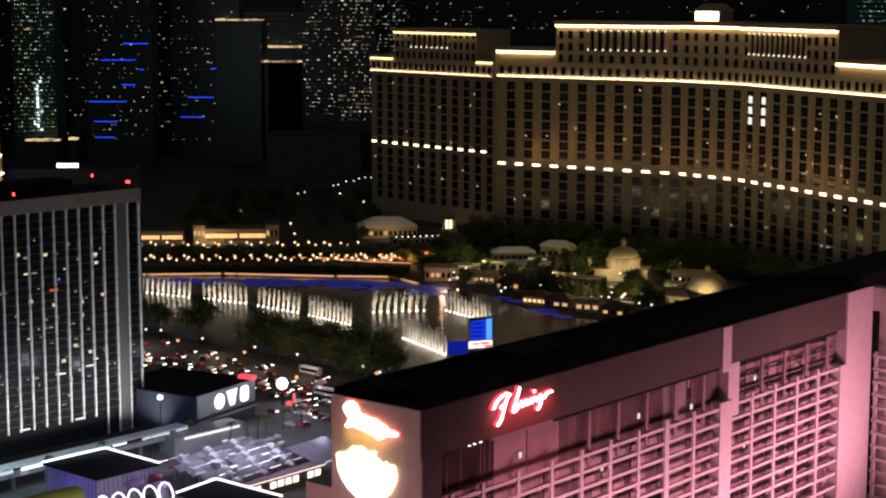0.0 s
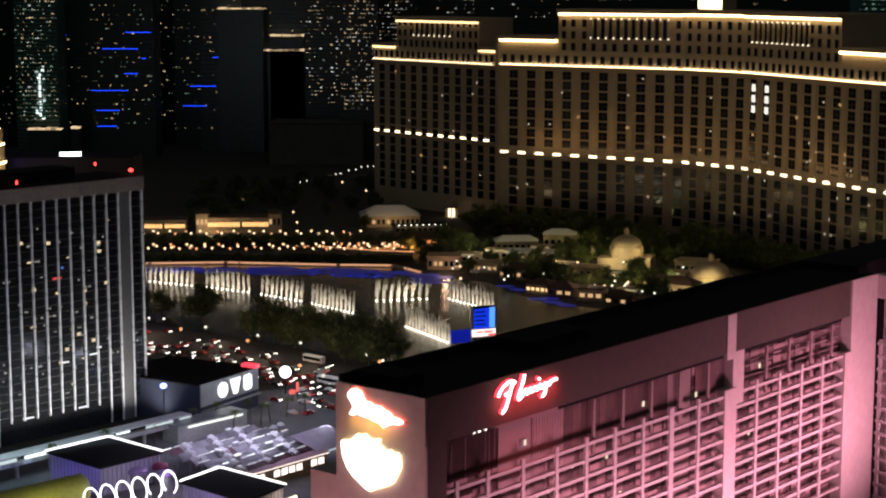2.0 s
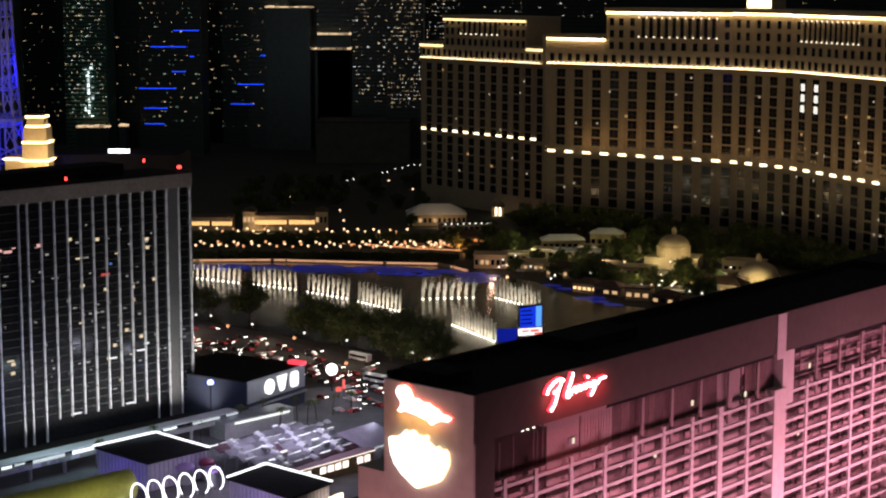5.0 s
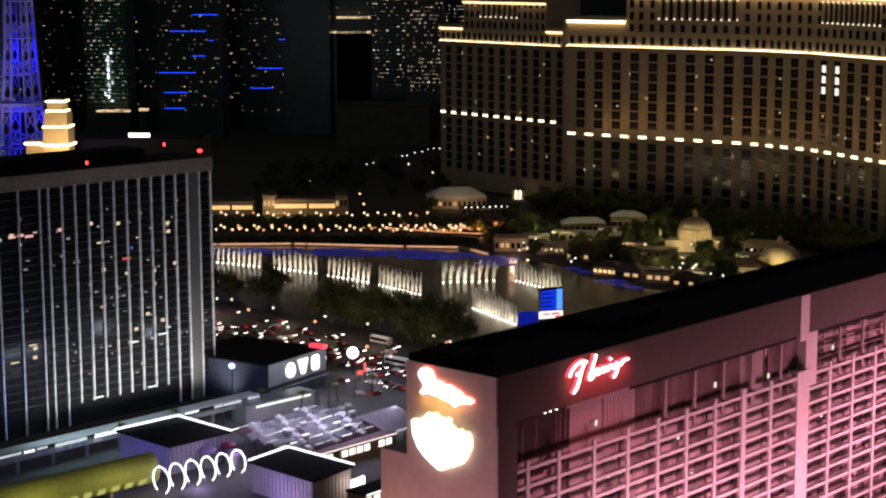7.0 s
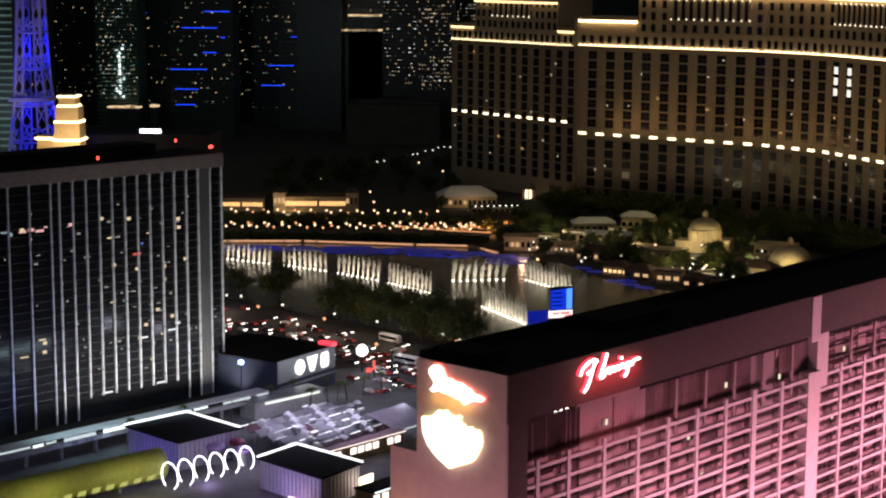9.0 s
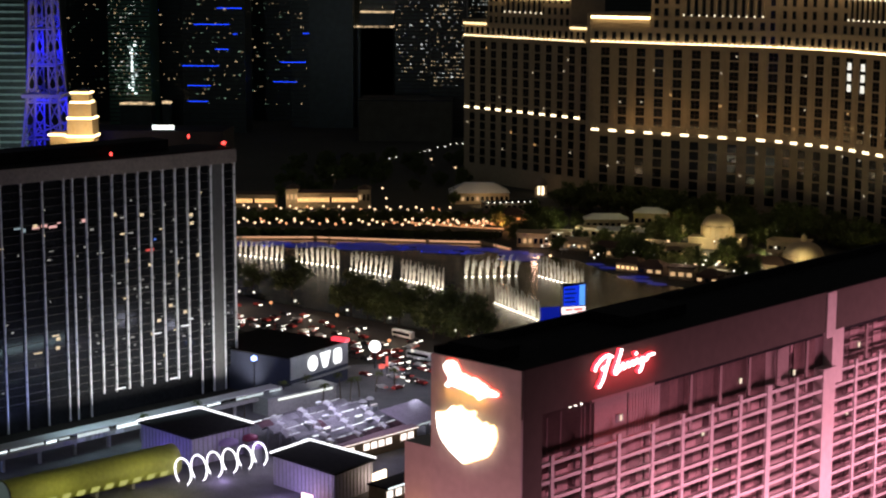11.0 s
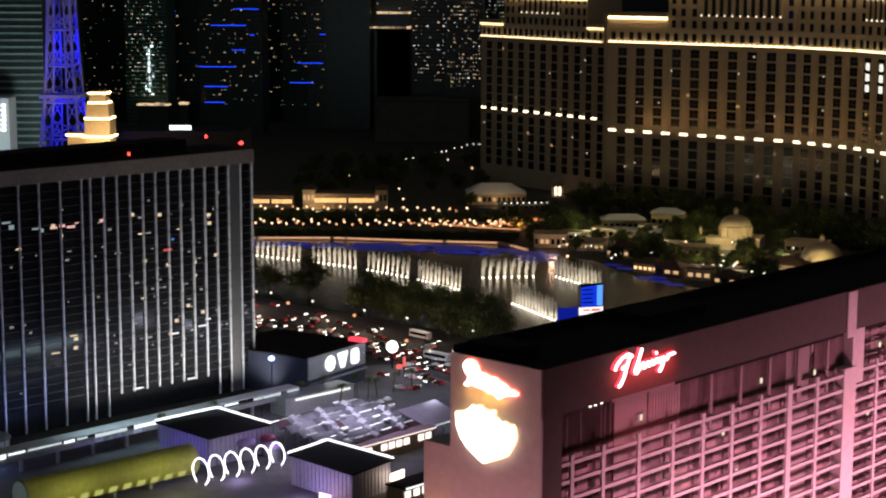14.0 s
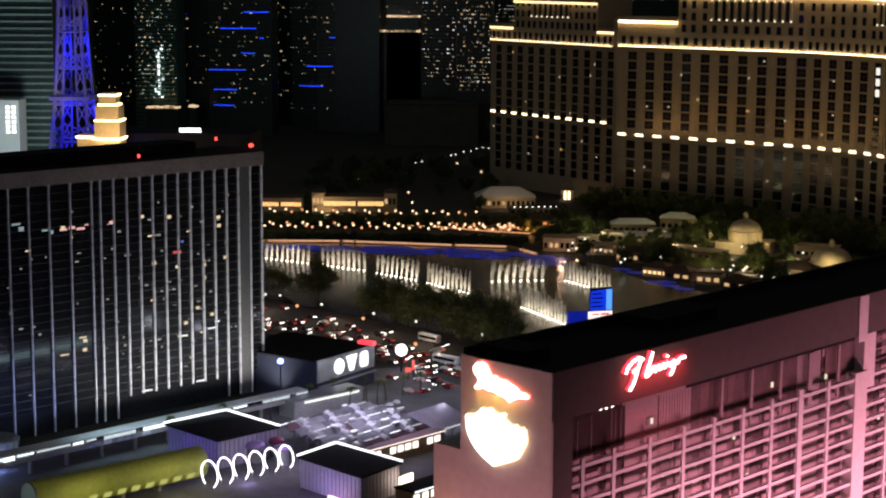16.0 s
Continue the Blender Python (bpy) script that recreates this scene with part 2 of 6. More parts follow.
def boxes(name, rows, material, parent, label="", kind=""):
    bm = bmesh.new()
    for r in rows:
        box(bm, *r)
    return part(name, bm, material, parent, label, kind=kind)


def box_mesh(name, size, material, bevel=0.0):
    bm = bmesh.new()
    w, d, h = size
    box(bm, -w / 2, w / 2, -d / 2, d / 2, -h / 2, h / 2)
    if bevel:
        bmesh.ops.bevel(bm, geom=bm.edges[:], offset=bevel, segments=1, affect="EDGES")
    return mesh_of(name, bm, material)


def sheet(name, ring, z0, z1, material, label, category):
    bm = bmesh.new()
    prism(bm, ring, z0, z1)
    ob = new(name, mesh_of(name, bm, material))
    return tagged(ob, label, category, kind="structure")


rng = random.Random(7)

# ---- ground, lake, road ----
bm = bmesh.new()
bmesh.ops.create_grid(bm, x_segments=40, y_segments=40, size=4800)
ground = new("ground", mesh_of("ground", bm, M["earth"]))
tagged(ground, "dark city ground reaching to the horizon at night", "ground", kind="structure")
ground.location = (0, 1500, -0.3)

# Ridge-shaped backdrop, added to close the bright gaps between far towers.
bm = bmesh.new()
ridge = [(-2600 + 130 * k, 4300 + 120 * math.sin(k * 0.7)) for k in range(41)]
lo = [bm.verts.new((x, y, -1)) for x, y in ridge]
hi = [bm.verts.new((x, y + 260, 215 + 60 * math.sin(x * 0.003) + 35 * noise.noise(Vector((x * 0.004, 3, 0))))) for x, y in ridge]
bk = [bm.verts.new((x, y + 560, -1)) for x, y in ridge]
for i in range(40):
    bm.faces.new((lo[i], lo[i + 1], hi[i + 1], hi[i]))
    bm.faces.new((hi[i], hi[i + 1], bk[i + 1], bk[i]))
tagged(new("backdrop", mesh_of("backdrop", bm, M["earth"])), "dark ridge-shaped backdrop added to hide the sky behind the city", "mountains", kind="structure")

LAKE = [(-340, 925), (-330, 800), (-200, 815), (-134, 780), (-100, 752), (-60, 720), (-20, 690), (20, 690), (60, 740), (90, 800), (59, 818),
        (44, 832), (34, 853), (21, 884), (4, 896), (-12, 908), (-28, 930), (-57, 932), (-118, 940), (-158, 937), (-250, 932)]
water = paint("lake_water", (0.012, 0.015, 0.02), 0.18, scale=0.6, vary=0.3, bump=0.35)
sheet("water", LAKE, -0.25, -0.1, water, "dark still lake water reflecting fountain lights", "lake")
ROAD = [(-230, 742), (-119, 703), (-61, 650), (-10, 590), (20, 612), (-30, 680), (-88, 732), (-129, 776), (-220, 812)]
sheet("road", ROAD, -0.28, -0.05, M["asphalt"], "wide dark asphalt boulevard with night traffic", "road")

sheet("pavement", [(-200, 455), (-60, 440), (-10, 500), (-5, 590), (-55, 648), (-84, 640), (-90, 600), (-130, 545), (-205, 480)], -0.28, -0.12, M["paving"], "pale plaza paving between market and boulevard", "pavement")

# ---- hotel with pink-lit sunscreen ----
pink = thing("pink_hotel", FA, "tall pale hotel slab washed in pink light with sunscreen grid", "hotel")
END, TOP = 158.5, 85.0
boxes("wall", [(0.5, END, 2.1, 19.5, -0.3, 84.2)], M["recess_shade"], pink)
boxes("parapet", [(0.02, END - 0.02, 0, 2.1, 77, 85)], M["taupe"], pink, "plain parapet band under the roof edge, darkened for missing floodlight")
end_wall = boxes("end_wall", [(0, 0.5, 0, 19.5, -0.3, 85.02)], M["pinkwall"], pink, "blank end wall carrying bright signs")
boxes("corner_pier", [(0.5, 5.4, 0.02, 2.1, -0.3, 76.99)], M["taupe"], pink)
boxes("roof", [(0.6, END, 2.2, 19.4, 84.2, 84.6)], M["roofing"], pink, "flat black roof")
boxes("coping", [(0.0, END, -0.04, 2.2, 85.06, 85.2)], M["roofing"], pink)
boxes("roof_kerb", [(0.6, END, 18.6, 19.45, 84.6, 86.2)], M["roofing"], pink)
boxes("plant_room", [(2.5, 9, 8, 18, 84.6, 86.8)], M["roofing"], pink, "low black plant room on the roof")
boxes("plant_room", [(40, 58, 9, 17.5, 84.6, 86.6)], M["roofing"], pink, "low black plant room on the roof")
boxes("rear_wing", [(END + 0.02, END + 60, 5.5, 19.45, -0.3, 86.2)], M["roofing"], pink, "dark rear wing behind the roof edge")
boxes("annex", [(1.5, 20, 19.6, 27, -0.3, 68.4)], M["pinkwall"], pink, "lower annex beside the end wall")
boxes("column", [(92.6, 97.2, -0.2, 2.1, -0.3, 69.6)], M["pinkwall"], pink)
boxes("upper_pier", [(95.9, 100.2, 0.02, 2.1, 66, 76.98)], M["pinkwall"], pink, "offset pier of the recessed storeys")
boxes("parapet_pier", [(93.0, 96.3, -0.3, -0.002, 75.8, 84.9)], M["pinkwall"], pink)
boxes("ledge", [(18.6, 36.4, 0.3, 1.7, 76.4, 76.98)], M["mauve"], pink, "narrow ledge under the sign")
boxes("column", [(143.6, END, -0.45, 2.1, -0.3, 69.0), (146.2, END, -0.45, 2.1, 69.0, 85.06)], M["pinkwall"], pink)
FINS = (8.0, 16.2, 26.0, 35.8, 44.9, 54.0, 63.4, 73.0, 83.0, 105.6, 115.1, 124.6, 134)
mull = box_mesh("fin", (0.85, 0.5, 70.2), M["fin"])
for a, b in ((5.4, 92.6), (97.2, 143.6)):
    rail = box_mesh("rail", (b - a, 0.55, 0.62), M["fin"])
    for k in range(21):
        piece("rail", rail, pink, pose((a + b) / 2, 0.3, 68.3 - 3 * k))
for s in FINS:
    piece("fin", mull, pink, pose(s, 0.1, 34.6))
thick = box_mesh("fin", (1.5, 0.6, 70.4), M["fin"])
piece("fin", thick, pink, pose(73.0, 0.04, 34.7))
# recessed storeys under the parapet: posts, thin rails
post = box_mesh("upper_post", (0.75, 0.4, 10.2), M["mauve"])
thick = box_mesh("upper_post", (1.35, 0.45, 10.3), M["mauve"])
for s in (47.8, 57.2, 66.8, 77.0, 87.2, 110.3, 119.9, 129.5, 139):
    piece("upper_post", thick if s == 77.0 else post, pink, pose(s, 0.6, 71.05))
for z in (75.0, 72.6, 70.4):
    piece("upper_rail", box_mesh("upper_rail", (43.2, 0.16, 0.2), M["mauve"]), pink, pose(122, 1.5, z))
# Black boxes put in for the dark shade line under the parapet.
boxes("soffit_slot", [(36.6, 92.9, 0.5, 1.9, 76.25, 76.99), (100.3, 143.5, 0.5, 1.9, 76.2, 76.99)], M["roofing"], pink, "black strip standing for the shade under the parapet")
boxes("glazed_front", [(5.5, 21.1, 1.7, 2.0, 69.0, 76.95)], paint("smoked_glass", (0.05, 0.036, 0.034), 0.35, scale=0.8, vary=0.5), pink, "dark glazed front under the parapet")
sash = [box_mesh("room_panel", (w, 0.2, 8.7), paint("room_front", (0.12, 0.072, 0.072), 0.85, scale=1.6, vary=0.5, piece=0.3)) for w in (1.9, 2.6, 3.3)]
x = 40.2
while x < 92:
    w = rng.choice((1.9, 2.6, 3.3))
    if x < 74 or x > 82.5:
        piece("room_panel", sash[(1.9, 2.6, 3.3).index(w)], pink, pose(x + w / 2, 1.8 + rng.uniform(-0.04, 0.04), 71.9))
    x += w + 0.04
streak = box_mesh("curtain", (0.3, 0.06, 6.6), M["recess_shade"])
for s in (8.6, 12.2, 17.6, 18.6, 20.1):
    piece("curtain", streak, pink, pose(s, 1.66, 72.6 + rng.uniform(-0.6, 0.4)))
# blank bays behind the screen
for a, b in ((21.2, 30.3), (30.7, 40.0), (74.2, 82.4)):
    boxes("blank_bay", [(a, b, 1.66, 1.98, 30 if a < 25 or a > 70 else 68, 76.9)], M["mauve"], pink, "plain plastered bay behind the screen")
rib = box_mesh("bay_rib", (0.14, 0.1, 8.6), M["curtain"])
for k in range(11):
    piece("bay_rib", rib, pink, pose(31.3 + 0.78 * k + rng.uniform(-0.15, 0.15), 1.6, 72.5))
# room fronts behind the screen: glass, drawn curtains, rails
EDGES = (5.4, *FINS[1:9], 92.6), (97.2, *FINS[9:], 143.6)
tall = box_mesh("window", (1, 0.12, 2.35), paint("room_glass", (0.075, 0.048, 0.05), 0.3, scale=0.5, vary=0.4, piece=0.3))
drape = box_mesh("curtain", (1, 0.06, 2.3), M["curtain"])
lit_room = glow("lit_room", (1.0, 0.86, 0.62), 0.9)
spark = bmesh.new()
for k in range(14):
    z = 75.4 - 3 * k
    for run in EDGES:
        for a, b in zip(run, run[1:]):
            g = piece("window", tall, pink, pose((a + b) / 2, 2.05, z))
            g.scale.x = b - a - 0.5
            x = a + 0.3
            full = 0.1 if a < 15 else 0.84 if a < 60 else 0.66 if a < 95 else 0.34
            if k < 3 and 15 < a < 90:
                full = 0.98 if a < 75 else 0.6
            while x < b - 0.8:
                w = rng.uniform(1.2, 3.4)
                kind = rng.random()
                if kind < (1 if k < 3 and a < 75 else 0.88):
                    # Half-height pieces: pale lower half, dark top standing for the slab's shade.
                    box(spark, x, min(x + w, b - 0.3), 1.86, 1.93, z - 1.2, z - 1.2 + (2.32 if kind < full else rng.uniform(0.5, 1.3)))
                x += w + rng.uniform(0.03, 0.3)
part("curtains", spark, M["curtain"], pink, "drawn curtains and half-height pieces leaving cell tops dark like slab shade", kind="stuff")
boxes("window_frame", [(27.1, 28.1, 1.5, 1.64, 71.2, 72.5), (28.85, 29.2, 1.5, 1.64, 71.2, 72.5)], M["greysteel"], pink)
for s, z in ((28.1, 71.8), (65.2, 71.8), (53.2, 64.2), (105, 58.3), (108.8, 71.8), (57.8, 55.9), (84, 70.2)):
    boxes("lit_window", [(s, s + 0.7, 1.45, 1.6, z - 0.5, z + 0.5)], lit_room, pink, "small lit window")
dots = bmesh.new()
for j in range(30):
    s, z = rng.uniform(31, 42.5), 64.3 - 3 * rng.choice((0, 1, 1, 2, 2, 3)) + rng.choice((0, 0.7))
    box(dots, s, s + 0.3, 1.3, 1.4, z, z + 0.2)
for s in (14.2, 15.6, 17.2):
    box(dots, s, s + 0.5, 1.45, 1.6, 76.2, 76.5)
part("room_lights", dots, M["whitedot"], pink, "tiny lights in the rooms", kind="stuff")
# next wing, turned towards the street
W2 = pose(END, -0.3, 0, 0, 0, -105)
for nm, rows, mt in (("side_wall", [(0.05, 40, 2.6, 6, -0.3, 84.2)], "pinkwall"), ("side_parapet", [(-0.6, 40, 0.0, 2.6, 79.5, 84.9)], "pinkwall")):
    o = boxes(nm, rows, M[mt], pink)
    o.matrix_basis = W2
rail = box_mesh("rail", (38, 0.5, 0.62), M["fin"])
for k in range(21):
    piece("rail", rail, pink, W2 @ pose(19.2, 0.8, 68.9 - 3 * k))
for s in (1.0, 10.5, 20, 29.5):
    piece("fin", mull, pink, W2 @ pose(s, 0.9, 34.8))

# signs on it
NEON = glow("neon_white", (1.0, 0.72, 0.72), 7.0)
NEONRED = glow("neon_red", (1.0, 0.03, 0.05), 4.0)


def ribbon(bm, pts, r, y):
    """A bent tube through the points of a stroke, rounded between them."""
    q = [Vector(p) for p in (pts[0], *pts, pts[-1])]
    line = []
    for a, b, c, d in zip(q, q[1:], q[2:], q[3:]):
        for k in range(4):
            u = k / 4
            line.append(0.5 * (2 * b + (c - a) * u + (2 * a - 5 * b + 4 * c - d) * u * u + (3 * b - a - 3 * c + d) * u ** 3))
    line.append(q[-1])
    rings = []
    for k, c in enumerate(line):
        d = (line[min(k + 1, len(line) - 1)] - line[max(k - 1, 0)]).normalized()
        n = Vector((-d.y, d.x))
        rings.append([bm.verts.new((c.x + n.x * r * math.cos(w), y + r * math.sin(w), c.y + n.y * r * math.cos(w))) for w in (math.pi * i / 3 for i in range(6))])
    for a, b in zip(rings, rings[1:]):
        for i in range(6):
            bm.faces.new((a[i], a[(i + 1) % 6], b[(i + 1) % 6], b[i]))
    bm.faces.new(rings[0][::-1])
    bm.faces.new(rings[-1])


STROKES = [[(18.00, 82.10), (18.56, 83.00), (20.05, 83.90), (21.53, 84.20), (22.65, 83.80)], [(22.09, 84.00), (21.16, 82.20), (20.23, 80.20), (19.12, 79.10)], [(19.86, 82.10), (21.35, 82.50)],
           [(25.25, 84.70), (24.42, 82.90), (23.49, 81.10), (23.86, 80.70), (24.70, 81.20)], [(24.51, 81.10), (25.81, 82.10), (26.00, 81.20), (27.11, 82.10), (27.30, 81.30), (28.42, 82.10), (28.60, 81.40), (29.72, 82.20), (30.09, 81.50), (31.21, 82.20), (32.32, 81.70), (32.88, 82.30), (34.55, 82.40)],
           [(29.25, 83.20), (29.53, 83.30)], [(31.58, 82.10), (31.02, 80.50), (30.28, 79.90)]]
script = thing("neon_sign", FA, "red and white neon script sign shining on parapet", "sign")
for st in STROKES:
    bm, bm2 = bmesh.new(), bmesh.new()
    ribbon(bm, st, 0.24, -0.75)
    stroke = part("neon_tube", bm, NEON, script, "white-hot neon stroke")
    ribbon(bm2, st, 0.4, -0.3)
    part("halo_tube", bm2, NEONRED, stroke, "red back light of the stroke")
    bm3 = bmesh.new()
    tube(bm3, (st[0][0], -0.3, st[0][1]), (st[0][0], 0.0, st[0][1]), 0.06, 5)
    part("bracket", bm3, M["darkmetal"], script)
FIRE = glow("sign_lamps", (1.0, 0.88, 0.74), 3.6)
FIREY = glow("sign_bulbs", (1.0, 0.62, 0.3), 3.0)
FIRER = glow("sign_bulbs_red", (1.0, 0.1, 0.07), 5.0)


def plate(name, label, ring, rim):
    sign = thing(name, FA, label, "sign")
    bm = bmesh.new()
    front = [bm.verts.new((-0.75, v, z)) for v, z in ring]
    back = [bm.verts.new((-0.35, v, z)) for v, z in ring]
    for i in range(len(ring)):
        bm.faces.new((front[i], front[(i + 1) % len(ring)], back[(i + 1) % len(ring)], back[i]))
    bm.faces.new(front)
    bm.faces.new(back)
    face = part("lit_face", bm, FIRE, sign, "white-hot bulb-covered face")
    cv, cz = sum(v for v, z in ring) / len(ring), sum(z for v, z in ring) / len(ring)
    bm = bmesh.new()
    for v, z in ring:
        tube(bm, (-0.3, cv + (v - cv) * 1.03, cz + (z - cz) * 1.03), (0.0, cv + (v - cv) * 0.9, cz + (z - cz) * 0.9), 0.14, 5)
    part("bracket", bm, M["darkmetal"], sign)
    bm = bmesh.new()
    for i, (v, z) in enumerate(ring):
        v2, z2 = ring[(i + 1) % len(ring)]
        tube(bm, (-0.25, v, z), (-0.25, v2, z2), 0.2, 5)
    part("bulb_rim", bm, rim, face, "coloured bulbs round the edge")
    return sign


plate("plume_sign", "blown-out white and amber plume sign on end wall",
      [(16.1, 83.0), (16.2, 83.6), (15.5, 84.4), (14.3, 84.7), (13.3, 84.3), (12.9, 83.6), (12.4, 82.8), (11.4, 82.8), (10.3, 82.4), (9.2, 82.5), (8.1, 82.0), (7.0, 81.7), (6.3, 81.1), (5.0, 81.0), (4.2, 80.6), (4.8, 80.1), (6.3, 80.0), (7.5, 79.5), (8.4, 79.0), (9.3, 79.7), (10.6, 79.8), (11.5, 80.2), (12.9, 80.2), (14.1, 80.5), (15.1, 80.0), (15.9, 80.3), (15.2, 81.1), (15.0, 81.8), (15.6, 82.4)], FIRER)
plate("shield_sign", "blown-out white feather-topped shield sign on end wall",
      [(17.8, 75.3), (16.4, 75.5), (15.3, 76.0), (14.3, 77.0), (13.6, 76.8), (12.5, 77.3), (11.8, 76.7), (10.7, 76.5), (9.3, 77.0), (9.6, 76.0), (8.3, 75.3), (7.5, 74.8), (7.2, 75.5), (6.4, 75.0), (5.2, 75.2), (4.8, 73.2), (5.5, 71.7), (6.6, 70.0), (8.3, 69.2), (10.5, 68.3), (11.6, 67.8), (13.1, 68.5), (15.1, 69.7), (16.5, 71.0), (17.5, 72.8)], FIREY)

# ---- glass hotel slab with pale fins ----
M["crown"] = paint("weathered_concrete", (0.24, 0.195, 0.17), 0.85, scale=0.25, vary=0.3)
slab = thing("glass_hotel", BA, "dark glass hotel slab with bright pale vertical fins", "hotel")
boxes("wall", [(-140, 0, 0.5, 22, 8, 83.4)], M["glass"], slab, "dark glazed front")
boxes("plinth", [(-139.5, -0.2, 1.5, 21, -0.3, 8)], M["roofing"], slab)
boxes("crown", [(-140, 0.4, -0.5, 22.2, 79.6, 84.2)], M["crown"], slab, "pale concrete crown band")
boxes("roof", [(-139, -0.4, 0.6, 21.4, 84.2, 84.5)], M["roofing"], slab)
boxes("plant_room", [(-96, -22, 8, 20, 84.5, 88.4)], M["roofing"], slab, "long black plant room")
boxes("pier", [(-10.2, -5.6, 0.0, 0.5, 0, 79.6)], paint("grey_pier", (0.1, 0.098, 0.095), 0.85, scale=0.25, vary=0.3), slab, "grey blank pier between fins")
FINL = [-0.3 - 5.05 * k for k in range(14)] + [-69.2, -77.1, -84.8, -92.1, -99.2, -106.5, -113.8]
for i, s in enumerate(FINL):
    z0 = 7.2 if -60 < s < -17 else 0.3
    piece("fin", box_mesh("fin", (0.46 if s > -67 else 0.4, 0.7, 79.6 - z0), M["white"]), slab, pose(s, 0.0, (79.6 + z0) / 2))
spandrel = box_mesh("spandrel", (139.6, 0.1, 0.2), paint("bronze_spandrel", (0.06, 0.052, 0.048), 0.6, scale=0.2, vary=0.7))
joint = box_mesh("fin_joint", (0.62, 0.8, 0.22), M["darkmetal"])
for k in range(27):
    piece("spandrel", spandrel, slab, pose(-69.9, 0.44, 9.2 + 2.7 * k))
for s in FINL:
    for k in range(13):
        piece("fin_joint", joint, slab, pose(s, 0.0, 10.6 + 5.4 * k))
for a, b in zip(FINL[1:], FINL):
    bm = bmesh.new()
    for x, sg in ((a + 0.2, 1), (b - 0.2, -1)):
        arc = [(x + sg * 1.3 * (1 - math.cos(math.radians(18 * i))), 79.62 - 1.5 + 1.5 * math.sin(math.radians(18 * i))) for i in range(6)]
        ring = arc + [(x, 79.62)]
        lo = [bm.verts.new((u, -0.3, z)) for u, z in ring]
        hi = [bm.verts.new((u, 0.4, z)) for u, z in ring]
        bm.faces.new(lo)
        bm.faces.new(hi[::-1])
        for i in range(7):
            bm.faces.new((lo[i], hi[i], hi[(i + 1) % 7], lo[(i + 1) % 7]))
    part("bay_head", bm, M["crown"], slab, "rounded head of a window bay")
winlit = box_mesh("lit_window", (1.5, 0.12, 1.1), glow("hotel_room", (1.0, 0.76, 0.46), 0.5, 0.7))
winlit2 = box_mesh("lit_window", (1.1, 0.12, 0.8), glow("hotel_room_white", (1.0, 0.95, 0.85), 0.22))
for s, z in ((-49.8, 66.2), (-39, 65.1), (-18.8, 63.1), (-18.6, 60.2), (-79.7, 65.5), (-45.3, 50.3), (-72.6, 28.1), (-72.8, 25.2), (-36, 48), (-25, 47.5), (-25, 43), (-16, 49), (-28, 33), (-22, 30), (-33, 28.5)):
    piece("lit_window", winlit, slab, pose(s, 0.32, z))
# Random lit rooms; many faint ones are added for reflections in the glass.
for k in range(110):
    s, z = rng.uniform(-100 if k % 3 == 0 else -66, -3), rng.uniform(12, 72)
    o = piece("lit_window", winlit2 if k % 13 else winlit, slab, pose(s, 0.34, 10.9 + 2.7 * round((z - 10.9) / 2.7)))
    o.scale = (rng.uniform(0.3, 1.5), 1, rng.uniform(0.3, 0.9))
# Glowing strips painted in for coloured reflections on the glass, not lit rooms.
ROSE, CYAN = glow("reflected_rose", (1.0, 0.52, 0.48), 0.8), glow("reflected_cyan", (0.6, 0.78, 0.85), 0.35)
for s, z, w, h, mt in ((-79.5, 64.9, 2.6, 0.7, ROSE), (-76.4, 65.2, 2.2, 0.9, ROSE), (-73.2, 64.6, 3.0, 0.8, ROSE), (-71, 65.6, 1.4, 0.4, ROSE), (-86.1, 65.3, 2.4, 0.6, CYAN), (-84, 64.5, 1.6, 1.2, CYAN), (-96.4, 68.2, 3.0, 0.6, CYAN), (-94.6, 66.6, 1.8, 1.4, CYAN), (-61.4, 65.4, 2.0, 1.1, ROSE), (-36.0, 53.0, 3.4, 0.8, glow("reflected_red", (1.0, 0.08, 0.06), 0.6)), (-33.9, 56.3, 1.0, 0.8, glow("reflected_blue", (0.1, 0.25, 1.0), 0.5)), (-80.3, 24.6, 3.0, 0.5, winlit.materials[0]), (-73.5, 29.3, 2.6, 0.5, winlit.materials[0])):
    piece("lit_window", box_mesh("lit_window", (w, 0.1, h), mt), slab, pose(s, 0.33, z))
BAY = glow("bay_light", (0.95, 0.97, 1.0), 1.0)
for s, z, w in ((-49.3, 7.6, 4), (-27.3, 7.4, 3.5), (-22, 25, 4), (-34, 24, 3), (-20, 27, 2)):
    boxes("bright_bay", [(s - w / 2, s + w / 2, 0.0, 0.3, z, z + 0.5)], BAY, slab, "bright horizontal window strip")
for s, y, z in ((-1.5, 4, 85.8), (-15, 6, 88.8), (-48, 4, 85.4)):
    b = thing("beacon", BA @ pose(s, y, z - 1), "red aircraft warning beacon on roof", "beacon", "roof beacons")
    bm = bmesh.new()
    tube(bm, (0, 0, -0.5 if s != -15 else 0.5), (0, 0, 0.8), 0.12)
    part("post", bm, M["darkmetal"], b)
    bm = bmesh.new()
    lathe(bm, [(0.2, 0.7), (0.8 if s == -1.5 else 0.4, 0.9), (0.8 if s == -1.5 else 0.4, 1.6), (0.2, 1.9)], n=10)
    part("lantern", bm, M["reddot"], b)

